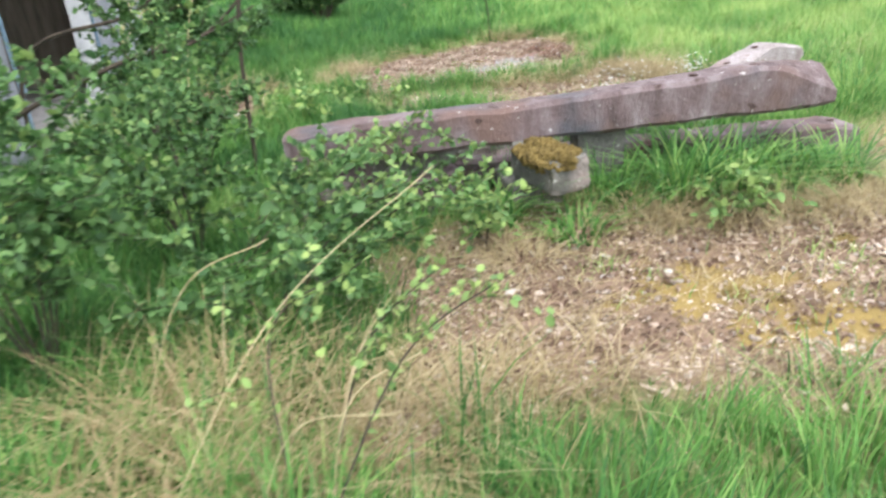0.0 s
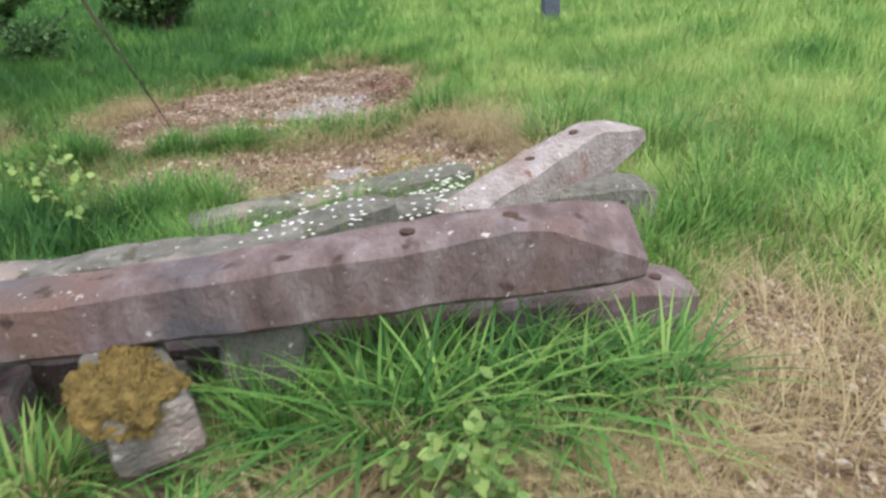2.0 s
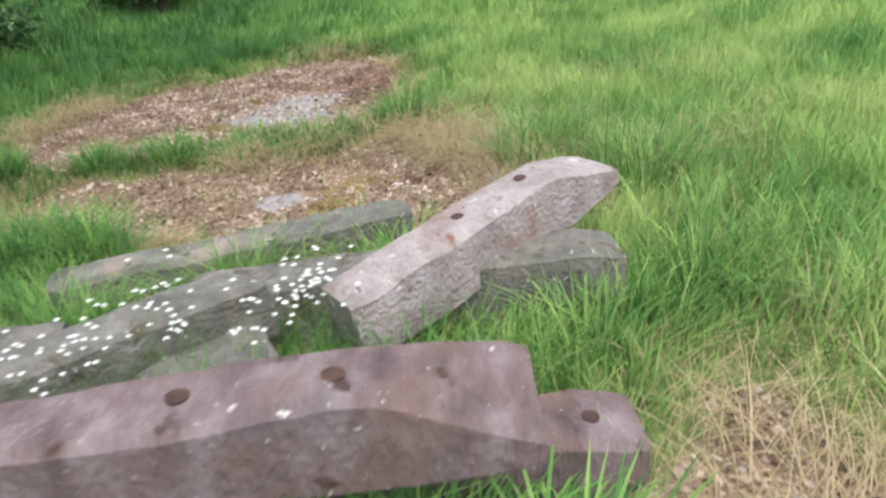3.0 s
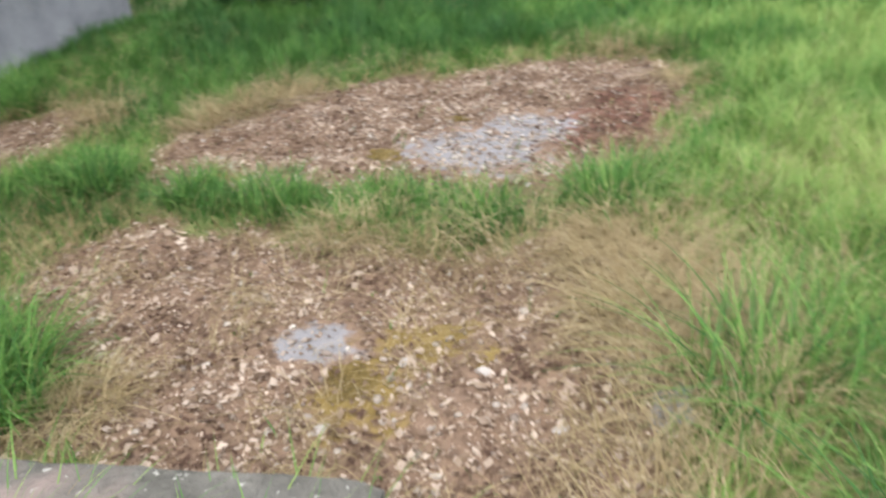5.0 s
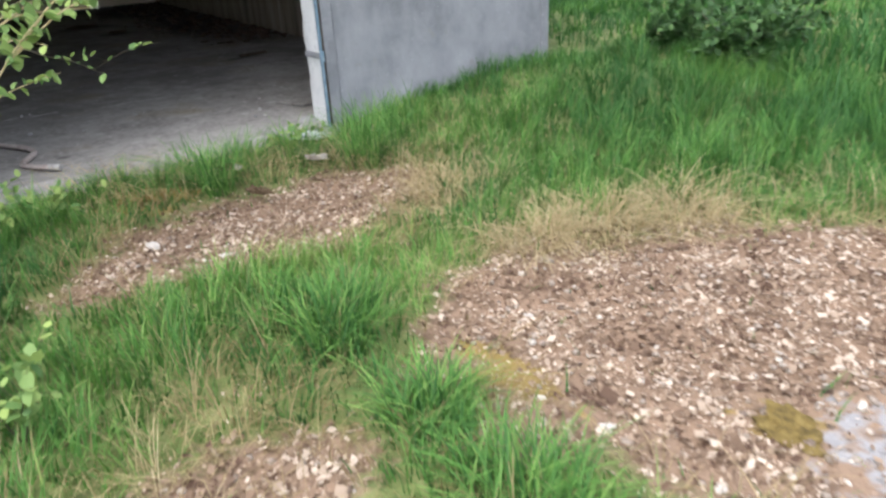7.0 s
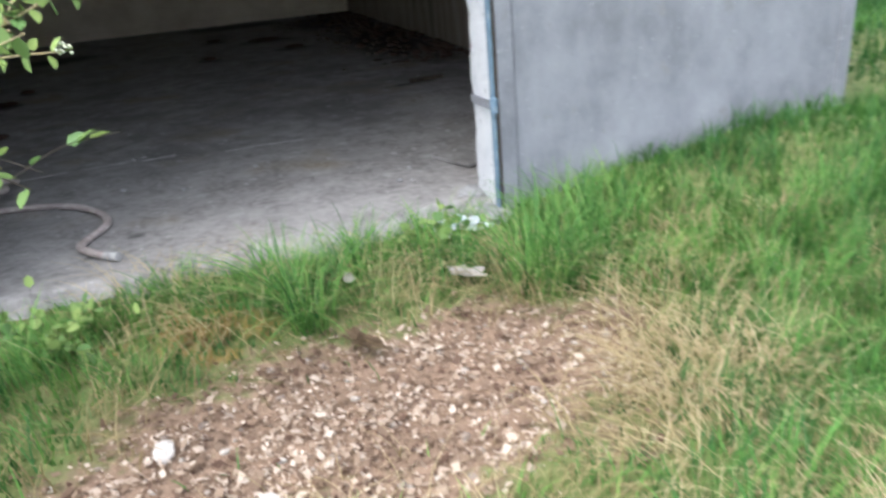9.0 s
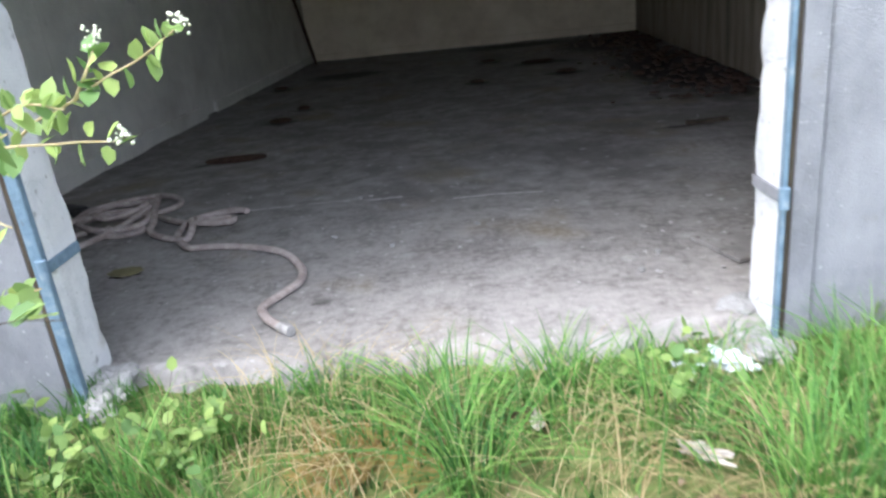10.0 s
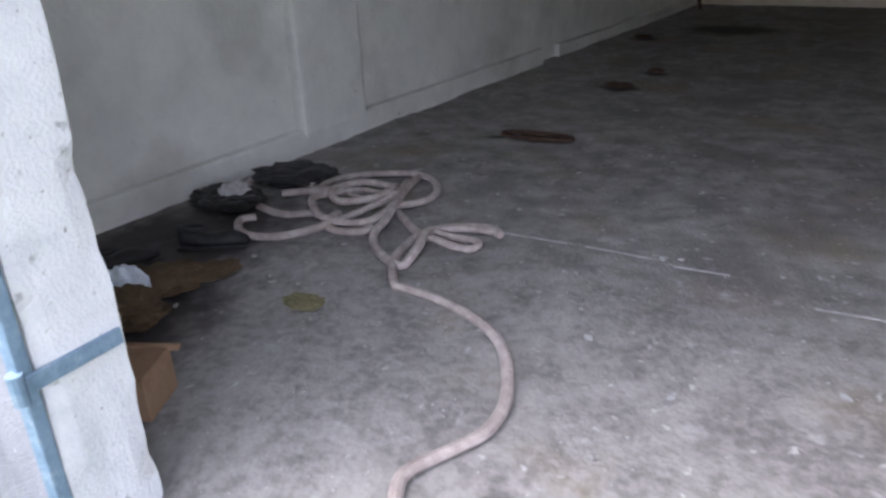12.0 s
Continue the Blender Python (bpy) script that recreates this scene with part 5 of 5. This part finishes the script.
flowering_branch((-4.35, 3.1, 0.0), [
    [(-4.35, 3.1, 0.0), (-4.36, 3.4, 0.85), (-4.38, 3.76, 1.13), (-4.38, 3.87, 1.18), (-4.38, 3.98, 1.23), (-4.36, 4.07, 1.26), (-4.34, 4.17, 1.31)],
    [(-4.38, 3.9, 1.19), (-4.39, 3.94, 1.25), (-4.4, 3.96, 1.29)],
    [(-4.36, 3.5, 0.95), (-4.3, 3.72, 1.11), (-4.28, 3.92, 1.13), (-4.26, 4.06, 1.13)],
    [(-4.36, 3.45, 0.9), (-4.33, 3.72, 1.14), (-4.3, 3.85, 1.2), (-4.28, 3.95, 1.19)],
    [(-4.36, 3.4, 0.8), (-4.25, 3.68, 1.02), (-4.2, 3.84, 1.0)],
    [(-4.36, 3.3, 0.6), (-4.25, 3.6, 0.8), (-4.2, 3.86, 0.88)],
    [(-4.36, 3.42, 0.88), (-4.3, 3.7, 1.2), (-4.22, 3.86, 1.29)],
], "leafy branch with heads of white buds before the garage", (0.034, 0.055), 0.02, (0, 1, 2), 30)
flowering_branch((-3.95, 3.2, 0.0), [
    [(-3.95, 3.2, 0.0), (-3.9, 3.55, 0.8), (-3.84, 3.85, 1.16), (-3.79, 4.08, 1.29), (-3.75, 4.22, 1.35)],
    [(-3.88, 3.7, 1.0), (-3.88, 3.9, 1.2), (-3.9, 4.05, 1.32), (-3.92, 4.12, 1.38)],
    [(-3.88, 3.7, 1.0), (-3.95, 3.9, 1.14), (-4.0, 4.06, 1.2)],
], "young shoot of broad yellow-green leaves beside the garage", (0.045, 0.07), 0.028, (1,), 34)
shrub("shrub", (-4.2, 3.3, 0.0), [[(-4.05, 3.6, 0.95), (-3.92, 3.85, 0.98), (-3.87, 4.02, 0.9)]], "thin low leafy shoot beside the garage", (0.03, 0.05), 12, (0.74, 0.2), 2, 0, 31, 0.004)
for k, (sx, sy, h) in enumerate(((-2.72, 3.48, 0.26), (-4.63, 3.3, 0.2), (-4.8, 3.62, 0.15), (-3.0, 3.25, 0.35), (-3.3, 3.2, 0.4), (-2.3, 2.95, 0.3), (-5.12, 5.1, 0.16), (-0.55, 0.6, 0.16), (-0.7, 0.55, 0.14), (-1.8, 0.55, 0.22))):
    stems = [[(sx + 0.05 * math.cos(q), sy + 0.05 * math.sin(q), h * 0.6), (sx + 0.13 * math.cos(q), sy + 0.13 * math.sin(q), h)] for q in (0.4 + k, 2.5 + k, 4.6 + k)]
    shrub("seedling", (sx, sy, 0.0), stems, "small bright green leafy seedling", (0.035, 0.06), 18, (0.72, 0.15), 3, 0, 40 + k, 0.004)["category"] = "seedling"
for k, (bx, by, hh, n) in enumerate(((-4.0, 12.6, 1.9, 16), (-7.2, 12.6, 2.0, 16), (-4.2, 13.6, 1.6, 14))):
    stems = []
    for _ in range(n):
        a, L = sr.uniform(0, 2 * math.pi), sr.uniform(0.4, 1.3)
        z = hh * sr.uniform(0.3, 1.0)
        stems.append([(bx + 0.5 * L * math.cos(a), by + 0.5 * L * math.sin(a), z * 0.6), (bx + L * math.cos(a), by + L * math.sin(a), z)])
    shrub("bush", (bx, by, 0.0), stems, "dark green bush at the far edge of grass", (0.06, 0.11), 110, (0.25, 0.18), 14, 0, 60 + k, 0.02)["category"] = "bush"

# weeds added in the lee of the garage, leaves darkened for the shade there
for k, (bx, by) in enumerate(((-4.6, 8.7), (-4.9, 9.4), (-5.3, 8.7))):
    stems = [[(bx + sr.uniform(-0.25, 0.25), by + sr.uniform(-0.25, 0.25), 0.3), (bx + sr.uniform(-0.4, 0.4), by + sr.uniform(-0.4, 0.4), sr.uniform(0.45, 0.75))] for _ in range(9)]
    shrub("lee_weed", (bx, by, 0.0), stems, "added clump of weeds, darkened for shade by the garage", (0.05, 0.085), 50, (0.12, 0.15), 4, 0, 90 + k, 0.006)["category"] = "weed"

# white flowers between the beams
flo = thing("flower_patch", pose(-0.8, 1.55, 0.0), "patch of small white flowers between concrete beams", "flowers")
fr = np.random.default_rng(9)
fx_, fy_ = [], []
for cx, cy, k in ((-0.48, 1.7, 46), (-0.62, 1.55, 20), (-0.85, 1.6, 24), (-1.02, 1.52, 26), (-1.1, 1.42, 12), (-0.95, 1.75, 8)):
    fx_.append(cx + fr.normal(0, 0.05, k) - 0.0)
    fy_.append(cy + fr.normal(0, 0.04, k))
fx_, fy_ = np.concatenate(fx_), np.concatenate(fy_)
fh = fr.uniform(0.44, 0.60, len(fx_))
pv, pf = [], []
for px, py, pz in zip(fx_ + 0.8, fy_ - 1.55, fh):
    for q in range(5):
        a = 2 * math.pi * q / 5 + px * 40
        s, i0 = 0.0078, len(pv)
        ca, sa = math.cos(a), math.sin(a)
        pv += [(px, py, pz), (px + s * (0.7 * ca - 0.45 * sa), py + s * (0.7 * sa + 0.45 * ca), pz + 0.003), (px + 1.25 * s * ca, py + 1.25 * s * sa, pz + 0.002), (px + s * (0.7 * ca + 0.45 * sa), py + s * (0.7 * sa - 0.45 * ca), pz + 0.003)]
        pf.append((i0, i0 + 1, i0 + 2, i0 + 3))
pet = sheet("petals", np.array(pv), np.array(pf), M_FLOWER, np.full(len(pv), 0.6))
pet.parent, pet["kind"] = flo, "stuff"
st = blades("stalks", fx_ + 0.8, fy_ - 1.55, fh, np.full(len(fx_), 0.003), fr.uniform(0, 0.02, len(fx_)), fr.uniform(0, 6, len(fx_)), M_GRASS, np.full(len(fx_), 0.4), "", "", z=0 * fx_)
st.parent = flo
gx_, gy_ = rng.uniform(-1.7, -0.2, 900), rng.uniform(1.3, 1.95, 900)
blades("grass_tuft", gx_, gy_, rng.uniform(0.2, 0.42, 900), rng.uniform(0.004, 0.008, 900), rng.uniform(0.1, 0.6, 900), rng.uniform(0, 6.28, 900), M_GRASS, rng.uniform(0.0, 0.6, 900), "green leaves under white flowers between the beams", "grass tuft")
post = thing("stone_post", pose(2.1, 10.2, 0), "small blue-grey post standing in the meadow", "post")
part("shaft", box(-0.12, 0.12, -0.1, 0.1, -0.05, 0.95, 0.02, 2, 0.01, 7), M_POST, post)
part("cap", box(-0.14, 0.14, -0.12, 0.12, 0.95, 1.01, 0.02), M_POST, post)

for cx, cy, r, n in ((-0.3, 2.75, 0.25, 160), (-0.9, 2.55, 0.3, 200), (-1.5, 2.3, 0.3, 200), (-1.9, 1.75, 0.25, 180), (-1.3, 2.2, 0.2, 120), (0.45, 1.95, 0.2, 120), (0.75, 2.2, 0.15, 90), (0.3, 1.8, 0.2, 110)):
    tuft(cx, cy, r, n, (0.15, 0.33), (0.004, 0.009), M_GRASS, "green grass growing up between the beams")

# dark rubble strewn along the sooty wall
m = 420
x, y = 4.0 - np.abs(rng.normal(0, 0.55, m)), rng.uniform(4.2, 10.8, m)
s = rng.uniform(0.012, 0.05, m)
q = iv[None] * (s[:, None] * np.stack([rng.uniform(0.8, 1.8, m), rng.uniform(0.7, 1.3, m), rng.uniform(0.3, 0.7, m)], -1))[:, None] * (1 + rng.normal(0, 0.2, (m, len(iv), 1)))
q += np.stack([np.clip(x, 2.4, 3.95), y, 0.3 * s + 0.004], -1)[:, None]
heap_ = tagged(sheet("rubble", q.reshape(-1, 3), (np.arange(m)[:, None, None] * len(iv) + it[None]).reshape(-1, 3), M_RUST), "dark rubble strewn along the sooty wall", "rubble", kind="stuff")
heap_.matrix_world = GARAGE
